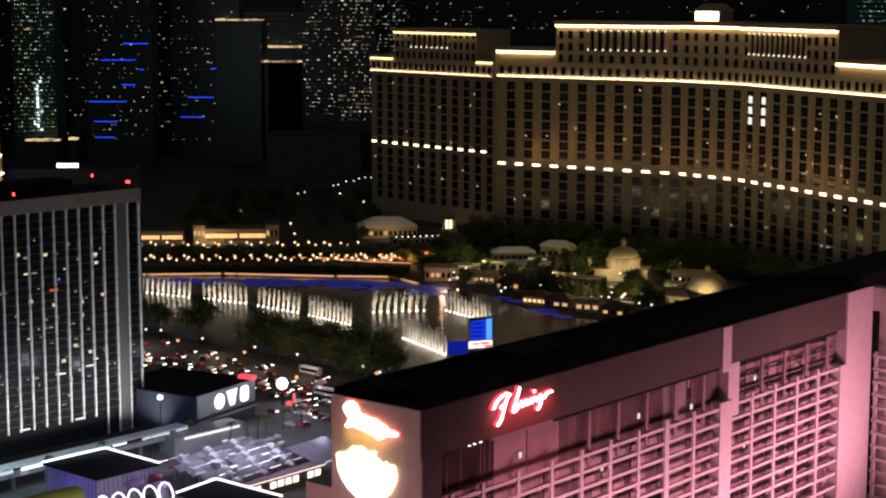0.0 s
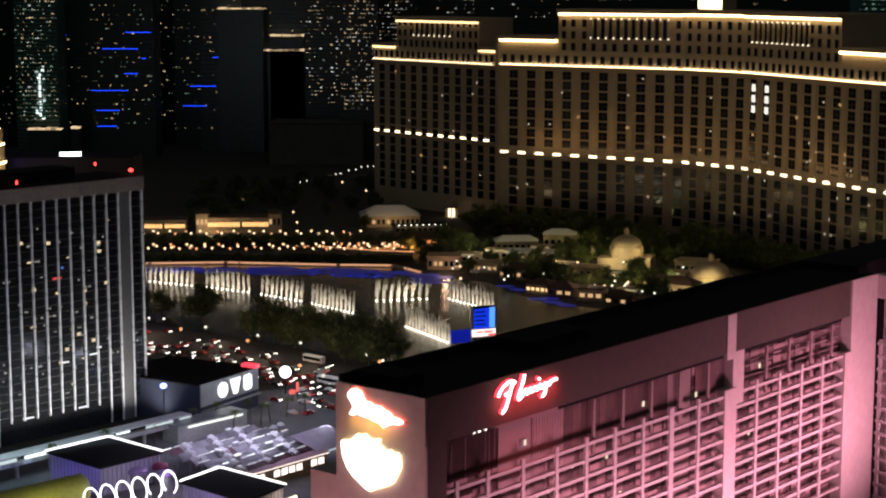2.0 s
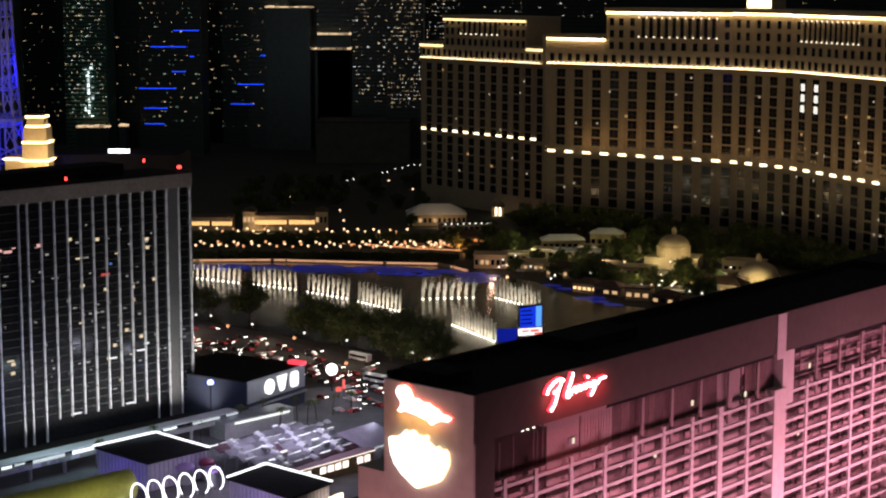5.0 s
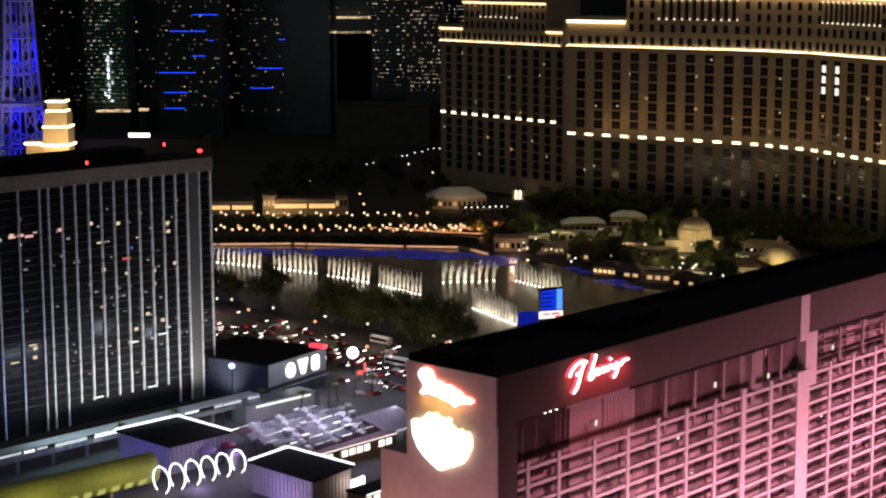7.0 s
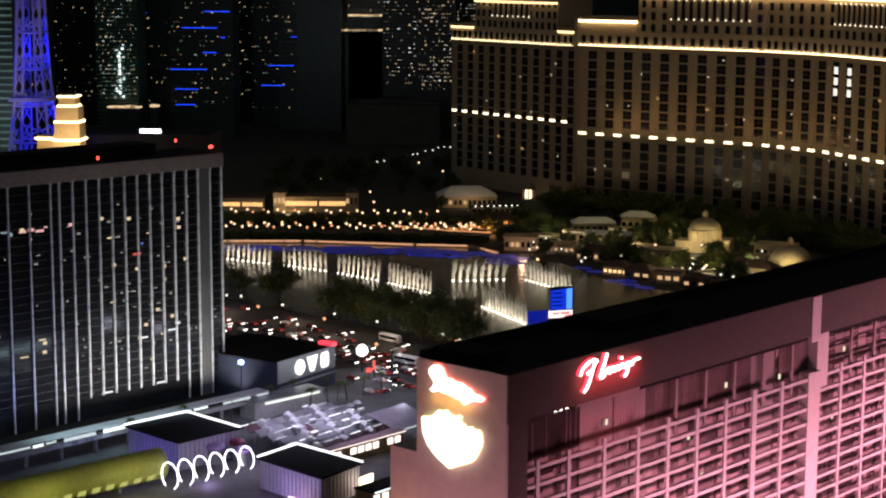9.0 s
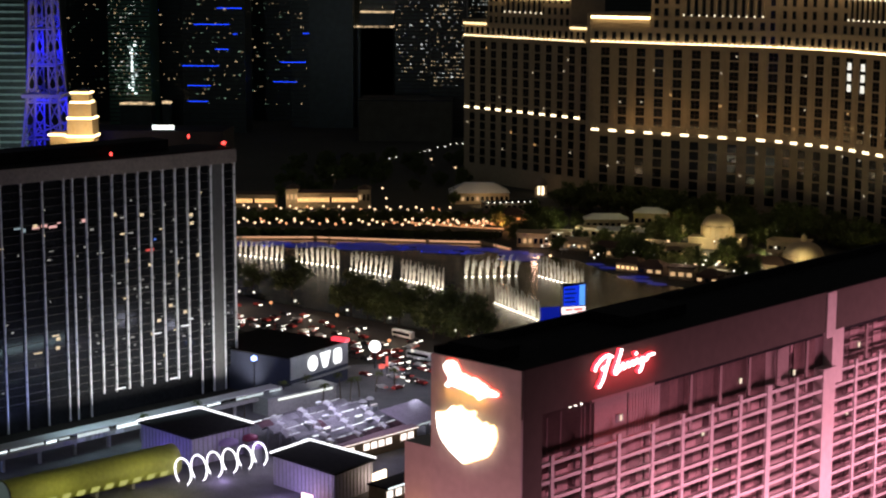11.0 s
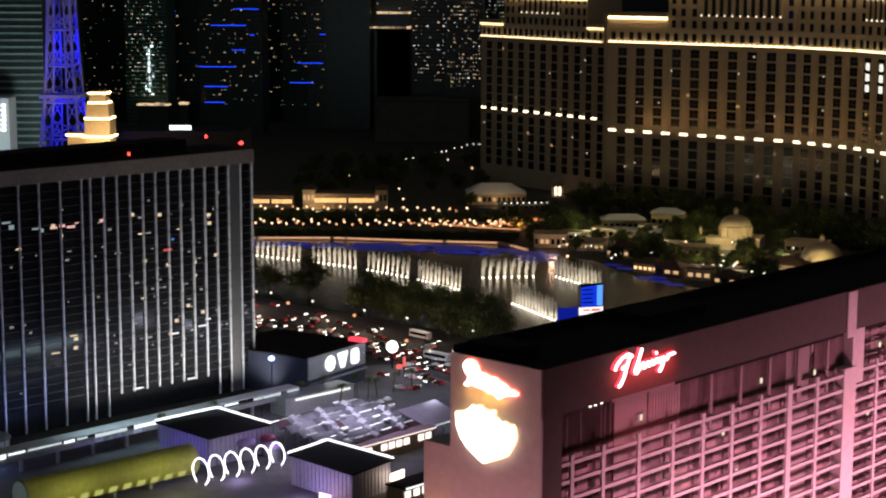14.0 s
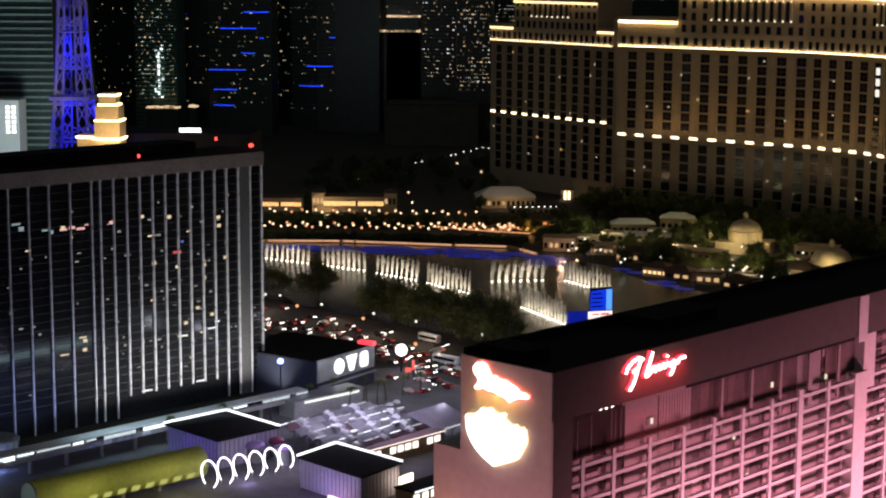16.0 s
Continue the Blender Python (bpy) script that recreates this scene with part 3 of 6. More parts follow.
# ---- lakeside grand hotel ----
def wing(p0, p1, depth, label, zc, zb, cols, high, pilasters, ledges, strip, bead):
    d = Vector((p1[0] - p0[0], p1[1] - p0[1]))
    L = d.length
    th = thing("grand_hotel_wing", pose(p0[0], p0[1], 0, 0, 0, math.degrees(math.atan2(d.y, d.x))), label, "hotel", "wings of the grand hotel")
    boxes("wall", [(0, L, 0, depth, -0.3, zc + 9.0)], M["cream"], th)
    boxes("cornice", [(-0.4, L + 0.4, -1.6, 0, zc - 1.6, zc - 0.1)], M["cream"], th)
    boxes("cornice_light", [(0, L, -1.4, -0.95, zc, zc + 0.3)], strip, th, "continuous warm cornice light")
    lampbox = box_mesh("cornice_lamp", (1.5, 0.5, 0.62), bead)
    for k in range(int(L / 3.4)):
        piece("cornice_lamp", lampbox, th, pose(1.7 + 3.4 * k, -1.2, zc + 0.62))
    boxes("band", [(0, L, -0.7, 0, zb - 1.9, zb - 0.9)], M["cream"], th)
    w = L / cols
    dash = box_mesh("band_light", (w * 0.42, 0.5, 1.35), M["warmdash"])
    win = box_mesh("window", (w * 0.47, 0.3, 4.8), M["glass"])
    small = box_mesh("window", (w * 0.23, 0.3, 4.4), M["glass"])
    lowwin = box_mesh("window", (w * 0.47, 0.3, 4.8), M["glass"])
    cross = bmesh.new()
    box(cross, -0.1, 0.1, -0.22, -0.16, -2.4, 2.4)
    box(cross, -w * 0.23, w * 0.23, -0.22, -0.16, -0.1, 0.1)
    cross = mesh_of("glazing_bar", cross, M["tile"])
    for c in range(cols):
        x = (c + 0.8) * w - 0.05
        piece("band_light", dash, th, pose((c + 0.28) * w, -0.36, zb))
        for r in range(8):
            z = zc - 5.6 - 5.85 * r
            piece("glazing_bar", cross, piece("window", win, th, pose(x, -0.02, z)), pose(0, 0, 0))
        for r in range(6):
            z = zb - 6 - 5.85 * r
            piece("window", lowwin, th, pose(x, -0.02, z))
        for q in (0.27, 0.73):
            piece("window", small, th, pose((c + q) * w, -0.02, zc + 4.0))
    rib = box_mesh("rib", (w * 0.2, 0.4, zc - zb - 4), M["cream"])
    for c in range(cols):
        piece("rib", rib, th, pose((c + 0.29) * w, -0.15, (zc + zb) / 2 - 1))
    for a, b, z1 in ledges:
        boxes("attic", [(a, b, 0.4, depth, zc + 9.0, z1 - 1.6)], M["cream"], th)
        eave = boxes("eave", [(a - 0.3, b + 0.3, -1.8, depth, z1, z1 + 1.8)], M["stone"], th, "eave lit from beneath")
        boxes("eave_light", [(a, b, -1.2, 0.1, z1 - 1.5, z1 - 0.1)], strip, eave, "warm light along the eave")
    if high:
        a, b, z1 = high
        boxes("upper_wall", [(a, b, 0.5, depth, zc + 9.0, z1)], M["cream"], th)
        boxes("eave", [(a - 0.3, b + 0.3, -2.0, depth, z1 + 0.02, z1 + 2.2)], M["stone"], th, "eave lit from beneath")
        boxes("eave_light", [(a + 0.6, b - 0.6, -1.3, 0.2, z1 - 1.3, z1 - 0.05)], strip, th, "warm light along the roof edge")
        n = int((b - a) / w)
        for c in range(n):
            for q in (0.27, 0.73):
                x = a + (c + q) * (b - a) / n
                piece("window", small, th, pose(x, 0.4, zc + 11.6))
                if not any(p <= x <= r for p, r in pilasters):
                    piece("window", small, th, pose(x, 0.4, zc + 18.5))
                    piece("window", small, th, pose(x, 0.4, zc + 25.5))
        boxes("string_course", [(a, b, -0.2, 0.5, zc + 14.6, zc + 15.2)], M["cream"], th)
        pila, foot = box_mesh("pilaster", (1.3, 0.8, 12.5), M["cream"]), box_mesh("uplight", (0.8, 0.5, 0.9), M["whitedot2"])
        dark = box_mesh("tall_window", (2.2, 0.3, 11.5), M["glass"])
        for p, r in pilasters:
            m = int((r - p) / 4.6)
            for i in range(m + 1):
                x = p + (r - p) * i / m
                piece("pilaster", pila, th, pose(x, 0.1, zc + 22.4))
                piece("uplight", foot, th, pose(x, -0.55, zc + 17.0))
                piece("uplight", foot, th, pose(x, -0.55, zc + 28.2))
                if i < m:
                    piece("tall_window", dark, th, pose(x + (r - p) / m / 2, 0.4, zc + 22.4))
    return th


M["whitedot2"] = glow("uplight", (1.0, 0.86, 0.62), 1.5)
wa = wing((33, 1085), (136, 1020), 30, "cream stucco hotel wing with warm cornice lights", 100, 47, 10, (40, 121.7, 131.5), [(62, 112)], [(0, 39.5, 115.6)], M["warmstrip"], M["warmdash"])
wb = wing((136, 1020), (165, 987), 30, "cream stucco hotel centre with warm cornice lights", 100, 47, 4, (0, 43.9, 131.8), [], [], M["warmstrip"], M["warmdash"])
wc = wing((165, 987), (232, 838), 30, "cream stucco hotel wing with warm cornice lights", 100, 47, 13, (0, 87, 131.5), [(8, 60)], [(87.5, 163, 115.2)], M["warmstrip"], M["warmdash"])
wd = wing((-49, 1212), (31, 1122), 30, "set-back cream hotel wing with warm cornice lights", 97.7, 49.8, 11, (24, 105, 124.5), [(42, 78)], [(0, 23, 107), (106, 120.4, 107)], M["softstrip"], M["warmdash"])
boxes("link_wall", [(0, 30, 0, 1, -0.3, 116)], M["cream"], wd).matrix_basis = wd.matrix_world.inverted() @ pose(33, 1085.5, 0, 0, 0, 92)
cup = thing("rooftop_pavilion", wb.matrix_world @ pose(17, 8, 133.9), "brightly lit pavilion on the hotel roof", "pavilion")
bm = bmesh.new()
prism(bm, [(-9, -6), (9, -6), (9, 6), (-9, 6)], 0, 6.2)
part("wall", bm, M["cream"], cup)
boxes("lit_front", [(-8.4, 8.4, -6.5, -6.1, 0.8, 6.0)], glow("pavilion_light", (1.0, 0.86, 0.55), 4.5), cup, "glowing front of the pavilion")
bm = bmesh.new()
prism(bm, [(-10, -7), (10, -7), (10, 7), (-10, 7)], 6.2, 10.5, [(-5, -3), (5, -3), (5, 3), (-5, 3)])
part("roof", bm, M["stone"], cup)
# lit rooms and coloured windows
LIT = glow("hotel_room_warm", (1.0, 0.55, 0.2), 0.4)
roomlit = box_mesh("lit_window", (2.0, 0.2, 1.5), LIT)
bright = box_mesh("lit_window", (3.4, 0.2, 3.9), glow("room_bright", (1.0, 0.96, 0.85), 1.0))
small_lit = box_mesh("lit_window", (1.1, 0.2, 1.1), glow("room_small", (1.0, 0.82, 0.58), 0.45))
for ob, n, L in ((wa, 13, 122), (wb, 5, 44), (wc, 26, 120), (wd, 12, 120)):
    for i in range(n):
        piece("lit_window", small_lit if rng.random() < 0.7 else roomlit, ob, pose(rng.uniform(2, L - 2), -0.25, rng.choice((rng.uniform(52, 95), rng.uniform(20, 44)))))
for s in (10.4, 23.0):
    for k in range(3):
        piece("lit_window", bright, wc, pose(s, -0.3, 92.2 - 5.85 * k))

# ---- far towers ----
GRN = paint("far_glass", (0.03, 0.045, 0.045), 0.3, scale=0.05, vary=0.5, bump=0)
OLV = paint("far_concrete", (0.12, 0.115, 0.09), 0.9, scale=0.03, vary=0.3, bump=0)


def far_tower(x, w, h, depth, label, n, palette, d=35, mat=GRN, zlow=2.0, cell=4.0, blue=()):
    th = thing("tower_block", pose(x, depth, 0), label, "tower", "far towers")
    boxes("wall", [(-w / 2, w / 2, 0, d, -0.3, h)], mat, th)
    boxes("roof", [(-w / 2 - 0.3, w / 2 + 0.3, -0.3, d, h, h + 2)], M["darkmetal"], th)
    line = box_mesh("spandrel", (w, 0.3, 0.9), M["darkmetal"])
    z = 4
    while z < h - 1:
        piece("spandrel", line, th, pose(0, -0.15, z + 0.45))
        z += cell
    for k, (mat_name, share) in enumerate(palette):
        bm = bmesh.new()
        for i in range(int(n * share * 1.4)):
            x = -w / 2 + 1 + (w - 3) * round(rng.random() * w / 2.6) / (w / 2.6)
            z = zlow + cell * int(rng.random() * (h - zlow) / cell)
            ww = rng.choice((0.5, 0.6, 0.9, 1.8))
            box(bm, x, x + ww, -0.6, -0.32, z + 1.1, z + 1.1 + rng.choice((0.5, 0.7, 1.2)))
        part("lit_windows", bm, M[mat_name], th, "scattered lit windows", kind="stuff")
    for bx, z, bw in blue:
        piece("light_strip", box_mesh("light_strip", (bw, 0.3, 0.62), M["bluestrip"]), th, pose(bx, -0.5, z))
    return th


M["dimwarm"] = glow("far_window_warm", (1.0, 0.72, 0.4), 0.4, 0.95, False)
M["dimwhite"] = glow("far_window_white", (0.95, 1.0, 0.95), 0.45, 0.95, False)
M["dimgreen"] = glow("far_window_green", (0.5, 0.8, 0.55), 0.22, 0.8, False)
far_tower(-435.2, 82.4, 161.9, 1450, "dark far glass tower with faint lights", 60, (("dimwarm", 0.8), ("dimgreen", 0.4)), zlow=34.4)
far_tower(-412.8, 53.2, 163.1, 1620, "dark far tower with few warm lights", 50, (("dimwarm", 0.8), ("dimgreen", 0.4)), zlow=20.6)
# Teal glass colour stands for the green glow over this tower's front.
far_tower(-344.7, 36, 171.6, 1500, "slim tower tinted teal for its green glow, with bright lit core", 170, (("dimwarm", 0.5), ("dimwhite", 0.5), ("dimgreen", 0.5)), mat=paint("green_glow_glass", (0.06, 0.17, 0.125), 0.4, scale=0.08, vary=0.5, bump=0), cell=3.4, zlow=32.7)
far_tower(-328.5, 35.5, 162.7, 1560, "dark far tower with few lights", 30, (("dimwarm", 0.7),), blue=((-15.8, 118.0, 2.0), (-3.9, 103.3, 2.0), (-5.7, 85.7, 2.5), (-16.7, 82.3, 2.0)), zlow=25.5)
far_tower(-275.8, 53.8, 171.9, 1520, "dark far tower crossed by blue light strips", 90, (("dimwarm", 0.6), ("dimgreen", 0.5)), blue=((13.7, 106.5, 21.7), (-1.8, 92.6, 30.9), (6.8, 71.6, 11.6), (-11.9, 57.2, 31.8), (-13.4, 40.3, 20.3), (-14.8, 26.8, 17.4), (18.3, 84.5, 3.9)), zlow=23.9)
far_tower(-247.2, 43.0, 158.2, 1640, "dark far tower with faint warm lights", 60, (("dimwarm", 0.6), ("dimgreen", 0.5)), zlow=13.8)
far_tower(-199.2, 36.4, 167.8, 1580, "dark far tower with few blue light strips", 60, (("dimwarm", 0.6),), blue=((1.8, 82.9, 19.1), (-16.7, 57.4, 23.1), (-24.2, 39.9, 21.1)), zlow=18.8)
far_tower(-155.0, 56.6, 133.1, 1600, "dark far block with warm roof lights", 30, (("dimwarm", 0.6),), zlow=12.0)
far_tower(-106.8, 30.2, 172.1, 1540, "far tower with many lit rooms", 130, (("dimwarm", 0.7), ("dimwhite", 0.35)), cell=3.3, zlow=44.2)
far_tower(-74.1, 30.3, 171.6, 1500, "far tower with many lit rooms", 200, (("dimwarm", 0.7), ("dimwhite", 0.4)), cell=3.3, zlow=42.2)
far_tower(-47.4, 32.7, 173.2, 1620, "far tower with bright lit rooms", 190, (("dimwarm", 0.4), ("dimwhite", 0.6)), cell=3.3, zlow=66.8)
far_tower(40.9, 149.2, 153.2, 1750, "dark far block with a few lights", 40, (("dimwarm", 0.6), ("dimwhite", 0.4)), zlow=109.5)
far_tower(263.8, 290.0, 170.0, 1800, "dark far block behind the hotel", 50, (("dimwarm", 0.6),), zlow=125.2)
far_tower(376.0, 62.5, 171.6, 1500, "teal glass far tower with lit floors", 160, (("dimgreen", 1.0), ("dimwhite", 0.1)), mat=paint("teal_glass", (0.1, 0.3, 0.28), 0.4, bump=0), zlow=124.9)
core = thing("light_column", pose(-342.3, 1496, 0), "bright white column of lit floors on tower", "lights")
bm = bmesh.new()
zt, zl = 75.7, 34.4
z = zl
while z < zt:
    x = rng.choice((2.6, -0.8, -0.8, -0.8)) if 48 < z < 68 else rng.choice((-3.5, -1.8, -0.6, -0.6, 1.6))
    box(bm, x, x + (1.6 if 48 < z < 68 else rng.uniform(0.8, 2.4)), 2.0, 3.6, z, z + rng.uniform(0.6, 1.8))
    z += rng.choice((0.5, 0.9, 1.6)) if 48 < z < 68 else rng.choice((0.7, 1.6, 2.4))
part("lit_windows", bm, glow("white_floor", (0.85, 0.97, 0.97), 1.3, 0.9, False), core, kind="stuff")
for X0, X1, Z, dp in ((-157.0, -127.9, 101.4, 1590), (-200.6, -161.5, 125.6, 1570), (-182.1, -127.9, 88.4, 1590), (-349.4, -322.7, 27.2, 1480), (-313.4, -307.8, 28.2, 1480)):
    t = thing("terrace_block", pose(X0, dp, Z), "dark far block with warm lights along its terrace", "building", "far terrace blocks")
    bm = bmesh.new()
    q = 0.0
    while q < X1 - X0:
        w = rng.uniform(1.5, 5)
        box(bm, q, q + w, 0, 9, -0.5, rng.uniform(0.6, 1.5))
        q += w + rng.uniform(0.2, 1.2)
    boxes("wall", [(0, X1 - X0, 0.6, 12, -Z - 0.3, -0.52)], GRN, t)
    part("lamp_row", bm, glow("terrace_glow", (1.0, 0.7, 0.4), 0.55, 0.7, False), t, kind="stuff")
theatre = thing("theatre_block", pose(-108, 1462, 0), "large blank olive-grey block without windows", "building")
boxes("wall", [(-38, 38, 0, 50, -0.3, 33)], OLV, theatre)
boxes("roof", [(-38.5, 38.5, -0.5, 50, 33, 34)], M["darkmetal"], theatre)
low = thing("low_building", pose(-240, 700, 0, 0, 0, 20), "dark low building with white lit roof sign", "building")
boxes("wall", [(-40, 30, 0, 30, -0.3, 71.2)], M["roofing"], low)
boxes("sign_post", [(-1, -0.7, 0.3, 0.5, 71.2, 72), (6.2, 6.5, 0.3, 0.5, 71.2, 72)], M["darkmetal"], low)
boxes("roof_sign", [(-2.4, 7.4, 0.2, 0.6, 72, 73.9)], glow("white_sign", (0.92, 1.0, 1.0), 3), low, "white lit roof sign")
low.matrix_world = pose(-172, 800, 0)

# ---- lattice tower, lit blue ----
# Steel tinted blue: part of the blue floodlight sits in its colour.
STEEL = paint("blue_tinted_lattice", (0.3, 0.32, 0.5), 0.6, scale=0.5)
lat = thing("lattice_tower", pose(-217, 780, 0), "tall iron lattice tower floodlit in blue", "tower")
def half(z):
    return 24 * math.exp(-z / 44) + 3.6
zs = [0, 12, 24, 34, 44, 53, 62, 70, 78, 86, 94, 102, 110, 118, 126, 134, 142, 150]
for q in range(4):
    sx, sy = ((-1, -1), (1, -1), (1, 1), (-1, 1))[q]
    bm = bmesh.new()
    for za, zb in zip(zs, zs[1:]):
        a, b = half(za), half(zb)
        tube(bm, (sx * a, sy * a, za), (sx * b, sy * b, zb), 0.75, 5)
        ia, ib = a * 0.45, b * 0.45
        tube(bm, (sx * ia, sy * a, za), (sx * ib, sy * b, zb), 0.45, 4)
        tube(bm, (sx * a, sy * a, za), (sx * ib, sy * b, zb), 0.32, 4)
        tube(bm, (sx * ia, sy * a, za), (sx * b, sy * b, zb), 0.32, 4)
    part("leg", bm, STEEL, lat)
for za in zs[1::2]:
    a = half(za)
    bm = bmesh.new()
    for s in (-1, 1):
        tube(bm, (-a, s * a, za), (a, s * a, za), 0.5, 4)
        tube(bm, (s * a, -a, za), (s * a, a, za), 0.5, 4)
        tube(bm, (-a, s * a, za), (a, s * a, za + 7), 0.3, 4)
        tube(bm, (a, s * a, za), (-a, s * a, za + 7), 0.3, 4)
    part("brace", bm, STEEL, lat)
for z in (40, 88):
    a = half(z) + 2
    boxes("platform", [(-a, a, -a, a, z, z + 1.6)], STEEL, lat)

# ---- warm stepped bell tower ----
bell = thing("stepped_tower", pose(-196, 760, 0), "warm floodlit stepped tower with bright ledges", "tower")
boxes("shaft", [(-5.6, 5.6, -5, 5, -0.3, 72.5)], M["stone"], bell)
for z0, z1, w in ((73.4, 80.4, 5.5), (81.2, 87.2, 5.0), (87.95, 91.3, 3.7)):
    tier = boxes("tier", [(-w, w, -w, w, z0, z1)], M["cream"], bell)
    boxes("ledge_light", [(-w - 0.6, w + 0.6, -w - 0.6, w + 0.6, z0 - 0.75, z0 - 0.05)], M["warmstrip"], tier, "bright ledge light")
    for s in (-0.5, 0.5):
        bm = bmesh.new()
        prism(bm, [(s * w - 1, -w - 0.06), (s * w + 1, -w - 0.06), (s * w + 1, -w + 0.1), (s * w - 1, -w + 0.1)], z0 + 1, z1 - 1.2)
        part("arch", bm, M["stone"], tier)
wing_box = boxes("side_wing", [(-13.4, -5.62, -4.4, 4, -0.3, 74.6)], M["stone"], bell, "lower wing with lit parapet")
boxes("ledge_light", [(-14.0, -6.2, -5.0, -4.45, 73.2, 74.0)], M["warmstrip"], wing_box, "bright ledge light")
bm = bmesh.new()
box(bm, -3.6, 3.6, -3.6, 3.6, 92.0, 92.5)
cap = part("cap", bm, M["cream"], bell)
boxes("ledge_light", [(-4.2, 4.2, -4.2, 4.2, 91.35, 91.95)], M["warmstrip"], cap, "bright ledge light")

# ---- louvred tower and white block beside it ----
louv = thing("louvred_tower", pose(-276, 900, 0, 0, 0, 6), "tall tower of pale horizontal louvre floors", "tower")
boxes("wall", [(-12, 15, 0.8, 25, -0.3, 150)], GRN, louv)
slat = box_mesh("slat", (27.6, 1.6, 1.0), paint("teal_louvre", (0.26, 0.37, 0.36), 0.5, scale=0.1, vary=0.3, piece=0.25))
for k in range(30):
    piece("slat", slat, louv, pose(1.5, 0.1, 48 + 3.5 * k))
blockw = thing("white_block", pose(-273, 860, 0), "small white block with bright windows", "building")
boxes("wall", [(-18, 6, 0, 12, -0.3, 81)], M["white"], blockw)
wl = box_mesh("lit_window", (1.8, 0.2, 1.4), glow("block_window", (1, 1, 0.95), 2.5))
for k in range(6):
    for x in (0.4, 3.4):
        piece("lit_window", wl, blockw, pose(x, -0.12, 77.5 - 2.4 * k))

# ---- shops, walkway and pavilions by the boulevard ----
def at_grid(x, y, z=0, turn=50):
    return pose(x, y, z, 0, 0, turn)


BAR = glow("tube_light", (0.9, 0.95, 1.0), 1.9)
RIDGE = glow("ridge_strip", (0.88, 0.9, 1.0), 0.8)
EDGE = glow("edge_light", (0.95, 0.95, 1.0), 2.2)
MEMBRANE = paint("membrane", (0.32, 0.31, 0.335), 0.7, scale=0.8, vary=0.4, piece=0.3)
MAROON = paint("maroon_membrane", (0.13, 0.06, 0.075), 0.7, scale=0.8, vary=0.4, piece=0.3)
TENT = paint("white_tent", (0.6, 0.6, 0.62), 0.6, scale=0.8, vary=0.1)
row_w = 38 / 6
for k in range(6):
    ox, oy = -88.5 + 0.70 * row_w * (k + 0.5), 536.5 - 0.76 * row_w * (k + 0.5)
    th = thing("market_canopy", at_grid(ox, oy, 0, 54), "row of maroon market canopies with white tents" if k == 5 else "row of pale membrane market canopies", "canopy", "market canopies")
    L = 43 - 1.2 * abs(k - 2)
    n = 7
    for j in range(n):
        x0, x1 = L * j / n + 0.03, L * (j + 1) / n - 0.03
        h = 5.9 + rng.uniform(-0.12, 0.12)
        bm = bmesh.new()
        rows = [(-3.05, h - 1.0), (-1.5, h + 0.1), (0.0, h + 0.7), (1.5, h + 0.1), (3.05, h - 1.0)]
        vv = [[bm.verts.new((x, y, z)) for x in (x0, x1)] for y, z in rows]
        for a, b in zip(vv, vv[1:]):
            bm.faces.new((a[0], a[1], b[1], b[0]))
        bmesh.ops.solidify(bm, geom=bm.faces[:], thickness=0.15)
        part("membrane", bm, MAROON if k == 5 or rng.random() < 0.16 else MEMBRANE, th)
        for xp in (x0 + 0.3, x1 - 0.3):
            bm = bmesh.new()
            tube(bm, (xp, 0.3, -0.2), (xp, 0.3, h + 0.4), 0.12, 6)
            part("post", bm, M["greysteel"], th)
        if rng.random() < 0.7:
            xa = x0 + rng.uniform(0, 2)
            boxes("ridge_light", [(xa, xa + rng.uniform(2.5, 6), 2.75, 2.95, h - 0.2, h + 0.02)], BAR if rng.random() < 0.35 else RIDGE, th, "white light along the eave")
    for x in (8.5 - 3 * k, 20.5 - 3 * k, 32.5 - 3 * k, 44.5 - 3 * k, 56 - 3 * k):
        if not 1 < x < L - 1:
            continue
        w = rng.uniform(0.9, 1.3)
        bm = bmesh.new()
        arc = [(w * math.cos(math.radians(30 * i)), 5.9 + 1.3 * math.sin(math.radians(30 * i))) for i in range(7)]
        fr = [bm.verts.new((x + u + 0.3, -1.9, z - 0.3)) for u, z in arc]
        bk = [bm.verts.new((x + u, 0.9, z + 0.1)) for u, z in arc]
        for i in range(6):
            bm.faces.new((fr[i], fr[i + 1], bk[i + 1], bk[i]))
        bm.faces.new(fr)
        bm.faces.new(bk[::-1])
        tent = part("tent", bm, TENT, th, "white barrel tent on the row")
        # Glowing patch added so the white tent reads as brightly lit.
        if rng.random() < 0.7:
            boxes("tent_light", [(x - 0.4, x + 0.5, -0.6, 0.4, 7.33, 7.42)], RIDGE, tent, "glowing patch standing for the tent's bright lit top")
